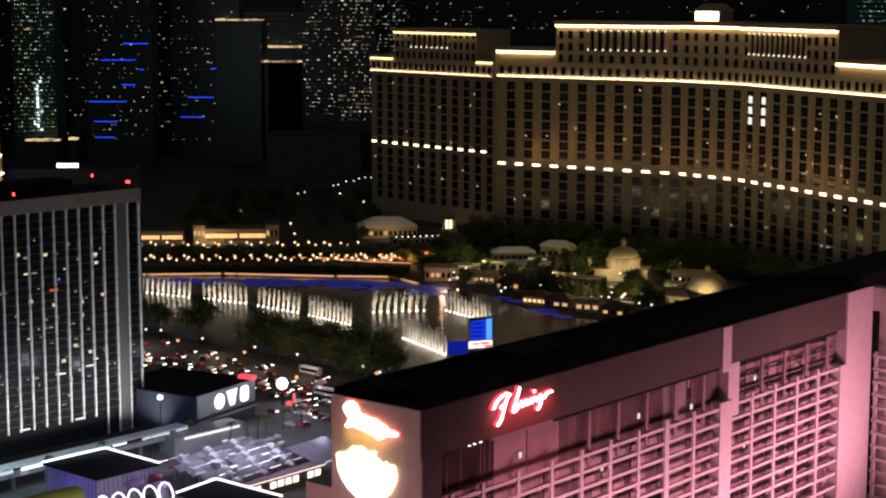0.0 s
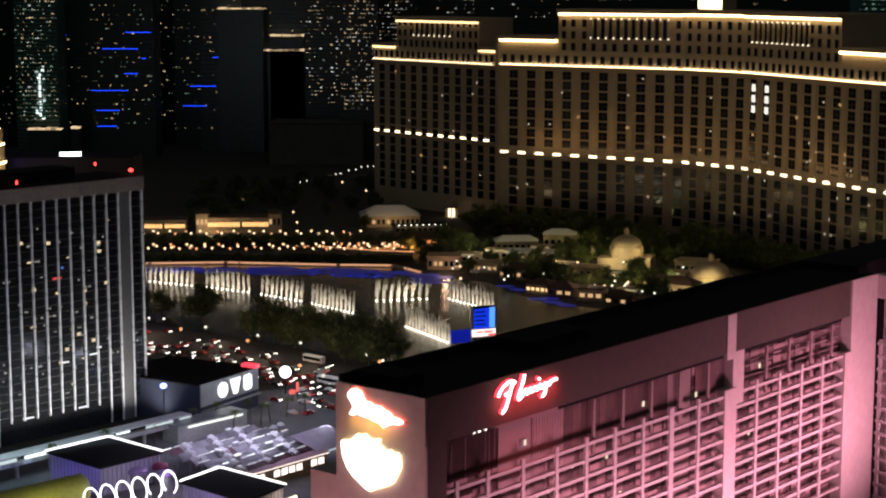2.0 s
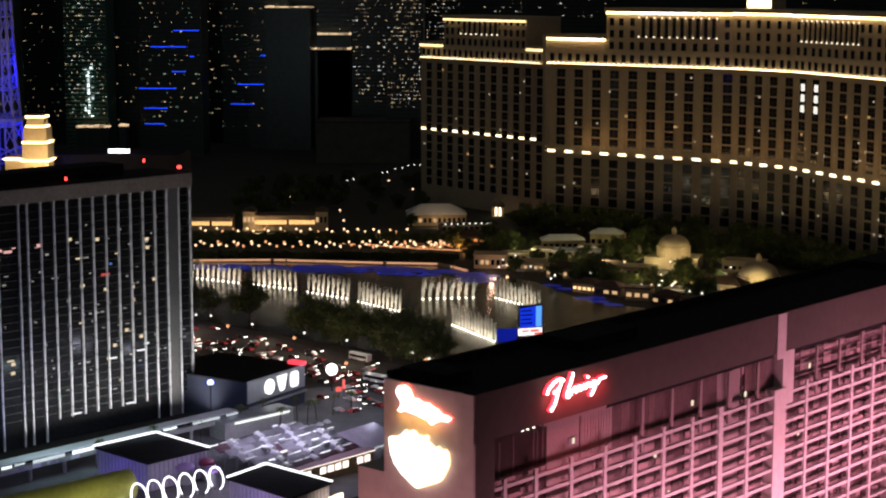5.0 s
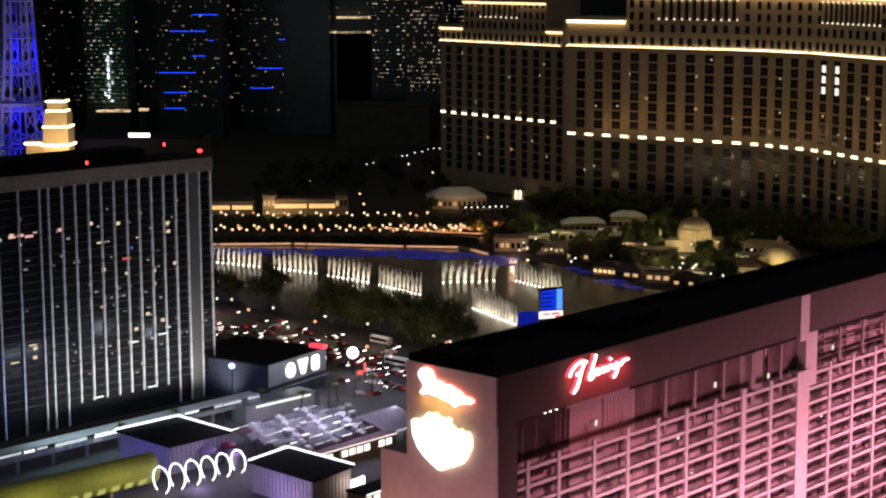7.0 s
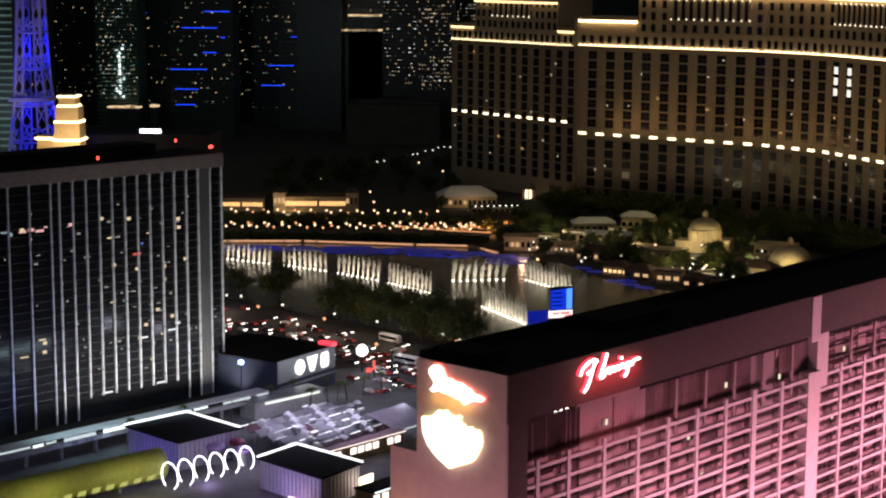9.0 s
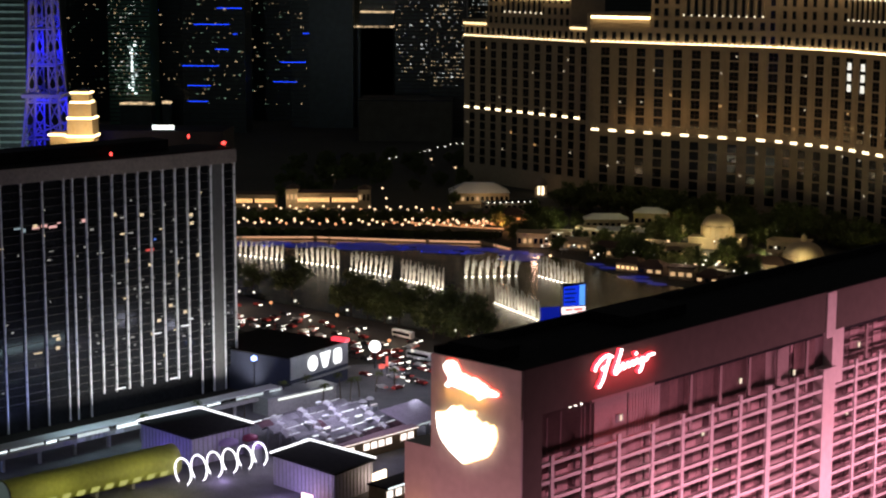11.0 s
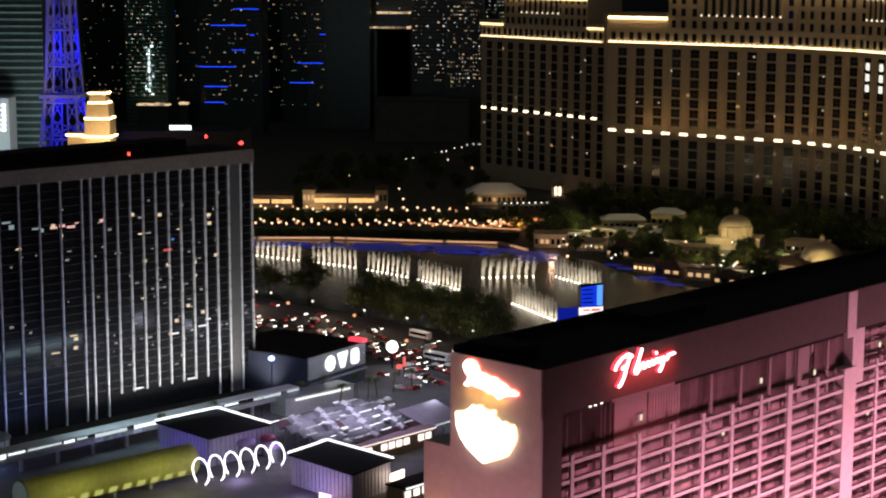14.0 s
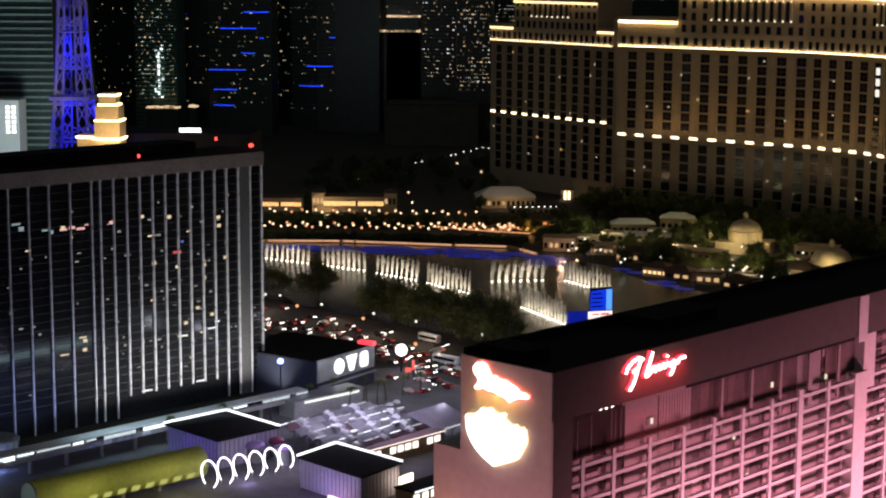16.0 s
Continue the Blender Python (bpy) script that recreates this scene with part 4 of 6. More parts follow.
for k in range(7):
    x, y = rng.uniform(0, 38), rng.uniform(-36, 2)
    c = at_grid(-88.5, 536.5, 0, 54) @ Vector((x, y, 0))
    g = thing("market_stall", pose(c.x, c.y, 0, 0, 0, 54 + rng.choice((0, 90))), "small market stall with bright white top", "stall", "market stalls")
    w = rng.uniform(1.2, 2.8)
    boxes("counter", [(-w / 2, w / 2, -0.5, 0.5, -0.2, 7.0 + rng.uniform(0, 0.5))], M["greysteel"], g)
    boxes("lit_top", [(-w / 2 - 0.1, w / 2 + 0.1, -0.4, 0.4, 7.52, 7.7)], glow("stall_light", rng.choice(((0.9, 0.92, 1.0), (1.0, 0.9, 0.95), (0.8, 0.8, 1.0))), rng.uniform(0.5, 2.2)), g, "bright white lit top")
# shopfront row on the near side of the market
shops = thing("shop_row", at_grid(-62, 507, 0, 50), "low row of lit shopfronts with reddish roof", "shops")
boxes("wall", [(0, 40, 0, 5, -0.2, 5.2)], M["stone"], shops)
boxes("roof", [(-0.4, 40.4, -0.8, 5.4, 5.2, 5.7)], paint("dusky_roof", (0.22, 0.13, 0.14), 0.8), shops)
sw = box_mesh("shop_window", (2.4, 0.15, 2.0), glow("shop_light", (1.0, 0.86, 0.78), 1.8))
for k in range(12):
    if k not in (4, 9):
        piece("shop_window", sw, shops, pose(2 + 3.2 * k, -0.06, 3.2))
boxes("fascia_light", [(0, 40, -0.95, -0.82, 5.2, 5.5)], glow("fascia", (1.0, 0.82, 0.75), 1.6), shops, "fascia light strip")


def pavilion(name, ring, h, label, walls, lit, edge=EDGE):
    cx, cy = sum(p[0] for p in ring) / 4, sum(p[1] for p in ring) / 4
    loc = [(x - cx, y - cy) for x, y in ring]
    th = thing(name, pose(cx, cy, 0), label, "pavilion")
    bm = bmesh.new()
    prism(bm, [(x * 0.94, y * 0.94) for x, y in loc], -0.2, h - 0.6)
    part("wall", bm, walls, th)
    rib = box_mesh("cladding_rib", (0.22, 0.22, h - 0.6), M["greysteel"])
    for i in range(4):
        (ax, ay), (bx, by) = loc[i], loc[(i + 1) % 4]
        n = int(math.hypot(bx - ax, by - ay) / 1.7)
        for k in range(n):
            t = (k + 0.5) / n
            piece("cladding_rib", rib, th, pose((ax + (bx - ax) * t) * 0.945, (ay + (by - ay) * t) * 0.945, (h - 0.6) / 2 - 0.1, 0, 0, math.degrees(math.atan2(by - ay, bx - ax))))
    bm = bmesh.new()
    prism(bm, loc, h - 0.6, h)
    top = part("roof", bm, M["roofing"], th, "dark flat roof")
    for i in lit:
        (ax, ay), (bx, by) = loc[i], loc[(i + 1) % 4]
        bm = bmesh.new()
        tube(bm, (ax, ay, h + 0.25), (bx, by, h + 0.25), 0.32, 6)
        part("edge_light", bm, edge, top, "white line light along the roof edge")
    return th


# White panels tinted lilac, so the coloured light is partly in the paint.
LILAC = paint("lilac_lit_panels", (0.5, 0.46, 0.62), 0.5, scale=0.3)
pavilion("market_pavilion", [(-101, 506.5), (-85.4, 524.2), (-105.2, 542), (-121.1, 524.5)], 9, "dark-roofed pavilion with lilac-lit walls", LILAC, (1, 2))
pavilion("market_pavilion", [(-54.5, 472.4), (-44.7, 488.4), (-65.8, 506.5), (-75.3, 491.6)], 9, "dark-roofed pavilion with white roof lights", LILAC, (1, 2))
boxes("lit_face", [(-3, 1.5, -0.1, 0.1, -0.1, 2.4)], glow("pink_sign", (1.0, 0.55, 0.65), 3), thing("lit_sign", pose(-62, 474.6, 0, 0, 0, -38), "small pink-white lit sign on pavilion front", "sign"))
st = thing("lit_entrance", pose(-44, 486, 0, 0, 0, 58), "bright white and amber shop entrance", "entrance")
boxes("lit_face", [(-3, 3, -1.0, -0.4, 2.5, 6)], glow("entrance_light", (1.0, 0.8, 0.55), 3.5), st)
boxes("post", [(-3, -2.6, -0.9, -0.5, -0.2, 2.5), (2.6, 3, -0.9, -0.5, -0.2, 2.5)], M["greysteel"], st)

# raised walkway with lit canopy
wk = thing("walkway", pose(-162, 491, 0, 0, 0, math.degrees(math.atan2(89, 75.5))), "long raised walkway with bright white lit canopy", "walkway")
WL = math.hypot(75.5, 89)
boxes("deck", [(-30, WL, -2.5, 2.5, 4.2, 4.7)], M["concrete"], wk)
canopy = boxes("canopy", [(-30, WL, -2.8, 2.8, 7.2, 7.5)], M["white"], wk)
boxes("parapet", [(-30, WL, -2.6, -2.45, 4.7, 5.7)], M["concrete"], wk)
for k in range(12):
    x = -28 + 12.6 * k
    boxes("pier", [(x, x + 0.8, -0.5, 0.5, -0.2, 4.2)], M["concrete"], wk)
    boxes("post", [(x, x + 0.2, -2.4, -2.2, 4.7, 7.2), (x, x + 0.2, 2.2, 2.4, 4.7, 7.2)], M["greysteel"], wk)
tubes = [glow("canopy_tube", (0.85, 0.97, 1.0), e) for e in (0.7, 1.6, 3.0)]
x = -28.0
while x < WL - 4:
    w = rng.choice((2.5, 4, 6, 9, 12))
    if rng.random() < 0.8:
        z = rng.choice((5.9, 6.2, 6.4))
        boxes("canopy_light", [(x, min(x + w, WL) - 0.3, -2.95, -2.82, z, 7.0)], rng.choice(tubes), canopy, "white tube light under the canopy")
    x += w + rng.choice((0, 0.6, 2.5))
for k in range(16):
    x = rng.uniform(-25, WL - 5)
    boxes("panel", [(x, x + rng.uniform(1.5, 5), -2.75, -2.62, 4.4, 5.6)], rng.choice((M["white"], M["concrete"], M["greysteel"])), wk, "pale parapet panel")
aw = thing("awning_row", at_grid(-41, 474, 0, 52), "low dark shops with white lit awning line", "shops")
boxes("wall", [(0, 26, 0, 6, -0.2, 4.5)], M["stone"], aw)
boxes("roof", [(-0.3, 26.3, -1.4, 6.3, 4.5, 4.9)], M["roofing"], aw)
boxes("awning_light", [(0, 14, -1.6, -1.42, 4.5, 4.95)], tubes[1], aw, "white awning light")
boxes("awning_light", [(15.5, 26, -1.6, -1.42, 4.5, 4.95)], tubes[0], aw, "dim awning light")
for k in range(7):
    piece("shop_window", sw, aw, pose(2.2 + 3.6 * k, -0.06, 2.4))
lean = thing("sloping_roof", pose(-38, 548, 0, 0, 0, 54), "lilac-grey sloping roof beside the market", "roof")
bm = bmesh.new()
prof = [(-6, 5.0), (-6, 5.4), (6, 8.8), (6, 8.4)]
lo_ = [bm.verts.new((-9, y, z)) for y, z in prof]
hi_ = [bm.verts.new((9, y, z)) for y, z in prof]
for i in range(4):
    bm.faces.new((lo_[i], hi_[i], hi_[(i + 1) % 4], lo_[(i + 1) % 4]))
bm.faces.new(lo_[::-1])
bm.faces.new(hi_)
# Grey roofing tinted lilac for the coloured light on it.
part("roof", bm, paint("lilac_lit_roofing", (0.3, 0.26, 0.31), 0.7, scale=0.5, vary=0.35), lean)
for x in (-8, 0, 8):
    boxes("post", [(x - 0.15, x + 0.15, -5.5, -5.2, -0.2, 5.1)], M["greysteel"], lean)
    boxes("post", [(x - 0.15, x + 0.15, 5.2, 5.5, -0.2, 8.2)], M["greysteel"], lean)
for k in range(5):
    boxes("seam", [(-7.2 + 3.6 * k - 0.06, -7.2 + 3.6 * k + 0.06, -6, -5.8, 5.35, 5.6)], M["white"], lean)
boxes("eave_light", [(-9, 9, -6.3, -6.05, 4.9, 5.2)], tubes[0], lean, "white light along the low eave")
hall = thing("low_hall", at_grid(-101, 585, 0, 48), "low pale hall with white cornice light", "building")
boxes("wall", [(-4, 26, -22, -14, -0.2, 5.6)], M["concrete"], hall)
boxes("roof", [(-4.3, 26.3, -22.3, -13.7, 5.6, 6.0)], M["greysteel"], hall)
boxes("cornice_light", [(0, 24, -22.5, -22.3, 4.6, 5.3)], glow("hall_light", (0.95, 1.0, 0.95), 1.2), hall)
flo = thing("floodlight_mast", pose(-95.5, 590, 0), "blue-white floodlight on a slim mast", "floodlight")
bm = bmesh.new()
tube(bm, (0, 0, -0.2), (0, 0, 13.4), 0.18)
part("mast", bm, M["darkmetal"], flo)
bm = bmesh.new()
lathe(bm, [(0.3, 13.4), (1.0, 13.8), (1.1, 14.6), (0.4, 15.2)], n=12)
part("lamp_head", bm, glow("flood_blue", (0.22, 0.32, 1.0), 7), flo)

# tube bridge in yellow-green membrane
TUBE = paint("lime_membrane", (0.5, 0.52, 0.12), 0.6, scale=0.2, vary=0.22)
br = thing("tube_bridge", pose(-142.5, 456, 0, 0, 0, math.degrees(math.atan2(40, 38))), "lime-yellow membrane tube bridge with glowing patches for inner lamps", "bridge")
TL = math.hypot(38, 40)
bm = bmesh.new()
rings = []
for k in range(25):
    x = TL * k / 24
    r = 4.5 + (0.16 if k % 2 == 0 else -0.08)
    rings.append([bm.verts.new((x, r * math.cos(2 * math.pi * i / 24), 5.6 + r * math.sin(2 * math.pi * i / 24))) for i in range(24)])
for a, b in zip(rings, rings[1:]):
    for i in range(24):
        bm.faces.new((a[i], a[(i + 1) % 24], b[(i + 1) % 24], b[i]))
bm.faces.new(rings[-1])
part("membrane", bm, TUBE, br, smooth=True)
bm = bmesh.new()
tube(bm, (-0.25, 0, 5.6), (0.05, 0, 5.6), 4.3, 24)
part("end_cap", bm, M["white"], br, "pale green-white end cap")
# Glowing patches laid on the membrane, standing for lamps shining through it.
LIME = glow("lime_glow", (0.85, 0.85, 0.25), 0.5)
for k in range(11):
    x = 3.4 + 4.6 * k
    bm = bmesh.new()
    rows = [[bm.verts.new((x + u, -4.68 * math.cos(math.radians(v)), 5.6 + 4.68 * math.sin(math.radians(v)))) for u in (-1.3, -0.5, 0.5, 1.3)] for v in (-44, -36, -27, -19)]
    for a, b in zip(rows, rows[1:]):
        for i in range(3):
            bm.faces.new((a[i], a[i + 1], b[i + 1], b[i]))
    bmesh.ops.solidify(bm, geom=bm.faces[:], thickness=0.12)
    part("lamp", bm, LIME, br, "pale lime glowing patch on the membrane for a lamp inside")
for k in range(4):
    boxes("support", [(4 + 12 * k, 5 + 12 * k, -1.5, 1.5, -0.2, 1.7)], M["concrete"], br)
# Unseen lamps outside the tube, added to make its membrane look lit within.
for k in range(2):
    lamp("POINT", "bridge_light", br.matrix_world @ Vector((TL * (0.25 + 0.5 * k), -15, 8)), (0, 0, 0), 1700, (1.0, 0.95, 0.45), 1)
drum = thing("round_pavilion", pose(-167, 508, 0), "round white pavilion with blue light at its foot", "pavilion")
bm = bmesh.new()
lathe(bm, [(5.2, -0.2), (5.2, 7.2)], n=24)
part("wall", bm, M["white"], drum, smooth=True)
bm = bmesh.new()
lathe(bm, [(5.7, 7.2), (5.7, 7.7), (4.6, 8.4), (0.3, 9.0)], n=24)
part("roof", bm, M["greysteel"], drum)
for k in range(14):
    a = 2 * math.pi * k / 14
    bm = bmesh.new()
    tube(bm, (5.3 * math.cos(a), 5.3 * math.sin(a), -0.2), (5.3 * math.cos(a), 5.3 * math.sin(a), 7.2), 0.16, 5)
    part("rib", bm, M["greysteel"], drum)
lamp("POINT", "pavilion_light", (-165, 499, 2), (0, 0, 0), 900, (0.3, 0.4, 1.0), 0.5)
# white hoop walk
for k in range(6):
    t = k / 5
    hoop = thing("hoop_arch", pose(-100 + 19 * t, 488.5 + 20 * t, 4.0, 0, 0, 47), "glowing white hoop arch over a path", "arch", "white hoop arches")
    bm = bmesh.new()
    R, n = 3.9 - 0.5 * t, 30
    rows = []
    for i in range(n + 1):
        a = math.radians(-58 + 296 * i / n)
        rows.append([bm.verts.new((0.22 * math.sin(w), (R + 0.22 * math.cos(w)) * math.cos(a), (R + 0.22 * math.cos(w)) * math.sin(a))) for w in (math.pi * j / 3 for j in range(6))])
    for a, b in zip(rows, rows[1:]):
        for j in range(6):
            bm.faces.new((a[j], a[(j + 1) % 6], b[(j + 1) % 6], b[j]))
    bm.faces.new(rows[0][::-1])
    bm.faces.new(rows[-1])
    part("ring", bm, glow("hoop_light", (0.96, 0.93, 1.0), 3.0), hoop)
    bm = bmesh.new()
    for s in (-1, 1):
        tube(bm, (0, s * R * 0.53, -4.2), (0, s * R * 0.53, -R * 0.8), 0.15, 6)
    part("foot", bm, M["greysteel"], hoop)
for (x, y, w, col) in ((-93, 527, 5, (0.35, 0.05, 0.12)), (-86, 522, 4.5, (0.3, 0.05, 0.12)), (-92, 517, 6, (0.42, 0.3, 0.62)), (-83, 514, 5, (0.42, 0.3, 0.62))):
    kk = thing("kiosk", pose(x, y, 0, 0, 0, 40), "small round-roofed kiosk in coloured light", "kiosk", "market kiosks")
    bm = bmesh.new()
    lathe(bm, [(w * 0.4, -0.2), (w * 0.4, 4.5)], n=16)
    part("wall", bm, M["greysteel"], kk)
    bm = bmesh.new()
    lathe(bm, [(w * 0.55, 4.5), (w * 0.5, 5.6), (w * 0.3, 6.1), (0.2, 6.3)], n=18)
    part("roof", bm, paint("kiosk_roof", col, 0.5), kk, smooth=True)

# ---- drugstore with big white sign ----
SH = pose(-83, 592, 0, 0, 0, 60)
shop = thing("corner_store", SH, "dark corner store with big white sign shapes on its wall", "shop")
boxes("wall", [(0, 33.5, 0.5, 40, -0.2, 13.6)], paint("dark_blue_render", (0.035, 0.04, 0.07), 0.8, scale=0.3), shop)
boxes("roof", [(-0.2, 33.7, 0.6, 40.2, 13.6, 14.0)], M["roofing"], shop)
boxes("sign_wall", [(0, 33, 0, 0.5, 6.2, 14)], M["greysteel"], shop, "grey sign wall")
boxes("red_light", [(31, 33.6, -0.3, 6, 14.0, 15.2)], glow("red_box", (1.0, 0.05, 0.08), 1.6), shop, "red lit roof box")
boxes("red_light", [(2, 9, 34, 36, 14.0, 15.4)], glow("red_bar", (1.0, 0.04, 0.08), 2.5), shop, "red lit roof bar")
boxes("awning", [(0, 33, -1.2, 0, 4.6, 5.0)], M["greysteel"], shop)
SIGNW = glow("sign_white", (1, 1, 1), 1.8)
sign_wall = [o for o in shop.children if o.name.startswith("sign_wall")][0]
def slab_shape(ring, label):
    bm = bmesh.new()
    f = [bm.verts.new((x, -0.5, z)) for x, z in ring]
    k = [bm.verts.new((x, -0.1, z)) for x, z in ring]
    for i in range(len(ring)):
        bm.faces.new((f[i], f[(i + 1) % len(ring)], k[(i + 1) % len(ring)], k[i]))
    bm.faces.new(f)
    bm.faces.new(k[::-1])
    part("sign_shape", bm, SIGNW, sign_wall, label)


slab_shape([(11.9 + 2.7 * math.cos(0.35 * i), 10.1 + 2.7 * math.sin(0.35 * i)) for i in range(18)], "white round sign shape")
slab_shape([(16.2, 12.8), (22.0, 12.8), (20.1, 7.4), (18.1, 7.4)], "white wedge sign shape")
slab_shape([(24.2, 8.2), (25.0, 7.4), (27.8, 7.4), (28.6, 8.2), (28.6, 12.0), (27.8, 12.8), (25.0, 12.8), (24.2, 12.0)], "white rounded block sign shape")

# ---- big blue screen pylon ----
PY = pose(11, 729.3, 0, 0, 0, 21)
py = thing("screen_pylon", PY, "tall blue-lit screen pylon beside the boulevard", "sign")
boxes("frame", [(0.9, 11.2, 0.1, 2.0, 6.2, 15.8)], M["darkmetal"], py)
bm = bmesh.new()
v = [bm.verts.new(q) for q in ((1.2, -0.1, 6.4), (10.9, -0.1, 6.4), (10.9, -0.1, 15.4), (1.2, -0.1, 14.6), (1.2, 0.08, 6.4), (10.9, 0.08, 6.4), (10.9, 0.08, 15.4), (1.2, 0.08, 14.6))]
for f in ((0, 1, 2, 3), (4, 7, 6, 5), (0, 4, 5, 1), (1, 5, 6, 2), (2, 6, 7, 3), (3, 7, 4, 0)):
    bm.faces.new([v[i] for i in f])
part("screen", bm, glow("blue_screen", (0.004, 0.045, 1.0), 0.75), py, "deep blue screen")
boxes("bright_edge", [(8.2, 10.7, -0.2, -0.12, 6.6, 15.2)], glow("sky_screen", (0.12, 0.42, 1.0), 1.0), py, "pale blue right edge of the screen")
for k, (z, w) in enumerate(((13.2, 4.6), (11.4, 5.2), (9.6, 4.4), (7.9, 5))):
    boxes("dark_bar", [(1.6, 1.6 + w, -0.18, -0.12, z, z + 0.55)], M["darkmetal"], py)
boxes("lower_screen", [(-9, -0.2, 0, 0.5, 0.9, 6.4)], glow("dim_blue_screen", (0.003, 0.03, 1.0), 0.25), py, "dim blue lower screen")
boxes("lower_sign", [(0.4, 11, -0.3, 0.4, 3.0, 6.0)], glow("sign_pale", (1.0, 0.85, 0.82), 1.3), py, "pale lit sign with red lettering bars")
SR = glow("sign_red", (1.0, 0.12, 0.1), 0.9)
for q in ((2, 5, -0.4, -0.31, 4.6, 5.2), (5.8, 9.5, -0.4, -0.31, 4.5, 5.3), (7.5, 11, -0.4, -0.31, 3.1, 4.0)):
    boxes("sign_bar", [q], SR, py)
boxes("post", [(2, 3.2, 0.5, 1.8, -0.2, 6.2), (9, 10.2, 0.5, 1.8, -0.2, 6.2)], M["darkmetal"], py)

# ---- fountains ----
JET = bpy.data.materials.new("white_spray")
JET.use_nodes = True
jn = JET.node_tree
jb = jn.nodes["Principled BSDF"]
jb.inputs["Base Color"].default_value = (0.85, 0.85, 0.85, 1)
jb.inputs["Roughness"].default_value = 1.0
jb.inputs["Subsurface Weight"].default_value = 0.0
tr, mixn = jn.nodes.new("ShaderNodeBsdfTranslucent"), jn.nodes.new("ShaderNodeMixShader")
tr.inputs["Color"].default_value = (0.9, 0.9, 0.88, 1)
tp, mix2 = jn.nodes.new("ShaderNodeBsdfTransparent"), jn.nodes.new("ShaderNodeMixShader")
jn.links.new(jb.outputs[0], mixn.inputs[1])
jn.links.new(tr.outputs[0], mixn.inputs[2])
jn.links.new(tp.outputs[0], mix2.inputs[1])
jn.links.new(mixn.outputs[0], mix2.inputs[2])
mix2.inputs["Fac"].default_value = 0.3
jn.links.new(mix2.outputs[0], jn.nodes["Material Output"].inputs["Surface"])
NOZZLE = glow("basin_lamp", (1.0, 0.92, 0.75), 3.4, 0.3, False)


def fountain(a, b, lean):
    L = math.hypot(b[0] - a[0], b[1] - a[1])
    th = thing("fountain", pose(a[0], a[1], 0, 0, 0, math.degrees(math.atan2(b[1] - a[1], b[0] - a[0]))), "row of white lit fountain jets on the lake", "fountain", "lake fountains")
    n = max(7, round(L / 2.9))
    boxes("pipe", [(-0.5, L + 0.5, -0.25, 0.25, -0.2, 0.05)], M["darkmetal"], th)
    for i in range(n):
        x = L * i / (n - 1)
        bm = bmesh.new()
        for q in range(12):
            H = rng.uniform(4.0, 10.5)
            sway, side = lean * 0.6 + rng.uniform(-0.5, 0.5), rng.uniform(-0.4, 0.4)
            p = Vector((x + rng.uniform(-0.75, 0.75), rng.uniform(-0.2, 0.2), 0))
            for k in range(5):
                t0, t1 = k / 5, (k + 1) / 5
                f = lambda t: Vector((p.x + sway * t * t * 2.0, p.y + side * t * t, H * (1 - (1 - t) ** 2)))
                tube(bm, f(t0), f(t1), 0.09 + 0.05 * t0, 3, 0.09 + 0.05 * t1)
        for q in range(16):
            t = rng.uniform(0.2, 1)
            z = 8 * (1 - (1 - t) ** 2) + rng.uniform(-1, 0.5)
            c = Vector((x + lean * t * t * 2 + rng.uniform(-0.7, 0.7), rng.uniform(-0.5, 0.5), z))
            tube(bm, c, c + Vector((rng.uniform(-0.4, 0.4), 0, -rng.uniform(0.8, 2.4))), 0.05, 3, 0.22)
        part("jet", bm, JET, th)
        bm = bmesh.new()
        lathe(bm, [(0.3, -0.05), (0.48, 0.2), (0.3, 0.5)], x, -0.6, 8)
        part("basin_lamp", bm, NOZZLE, th)
    return th


for (a, b), lean in zip(JETS, (0.4, -0.2, 0.7, 0.5, 0.9, -0.6, -0.5)):
    fountain(a, b, lean)

# glowing discs laid on the water for the blue glow by the far bank
bl = []
for w, e in ((15, 0.07), (10, 0.11), (4, 0.3), (1.2, 1.2)):
    bm = bmesh.new()
    lathe(bm, [(1, -0.06), (1, 0.06)], n=20)
    bmesh.ops.scale(bm, vec=(w / 2, 1.1 + w * 0.25, 1), verts=bm.verts)
    bl.append(mesh_of("glow_disc", bm, glow("blue_glow", (0.008, 0.035, 1.0), e, 0, False)))
for k in range(120):
    t = rng.random()
    x = -156 + 158 * t
    far = 932 - (0 if x < -60 else (x + 60) * 0.36)
    ob = tagged(new("lake_lamp", rng.choice(bl[:3] + bl)), "glowing disc on the water standing for blue light in the lake", "lamp", "blue lake lamps")
    ob.matrix_world = pose(x, far - rng.uniform(5, 30) * (0.5 + 0.6 * t), -0.045 + 0.0004 * k, 0, 0, rng.uniform(-10, 10))
for x, y in ((30, 872), (36, 862), (44, 836), (51, 828), (57, 820), (50, 838)):
    ob = tagged(new("lake_lamp", bl[1]), "glowing disc on the water standing for blue light in the lake", "lamp", "blue lake lamps")
    ob.matrix_world = pose(x, y, -0.04, 0, 0, -30)

# ---- far bank: wall, terraces, loggia, villas ----
bank = thing("bank_wall", pose(0, 0, 0), "low stone lake wall in warm light", "wall")
RIM = [(-260, 934), (-158, 939), (-118, 942), (-57, 934), (-28, 932), (-12, 910)]
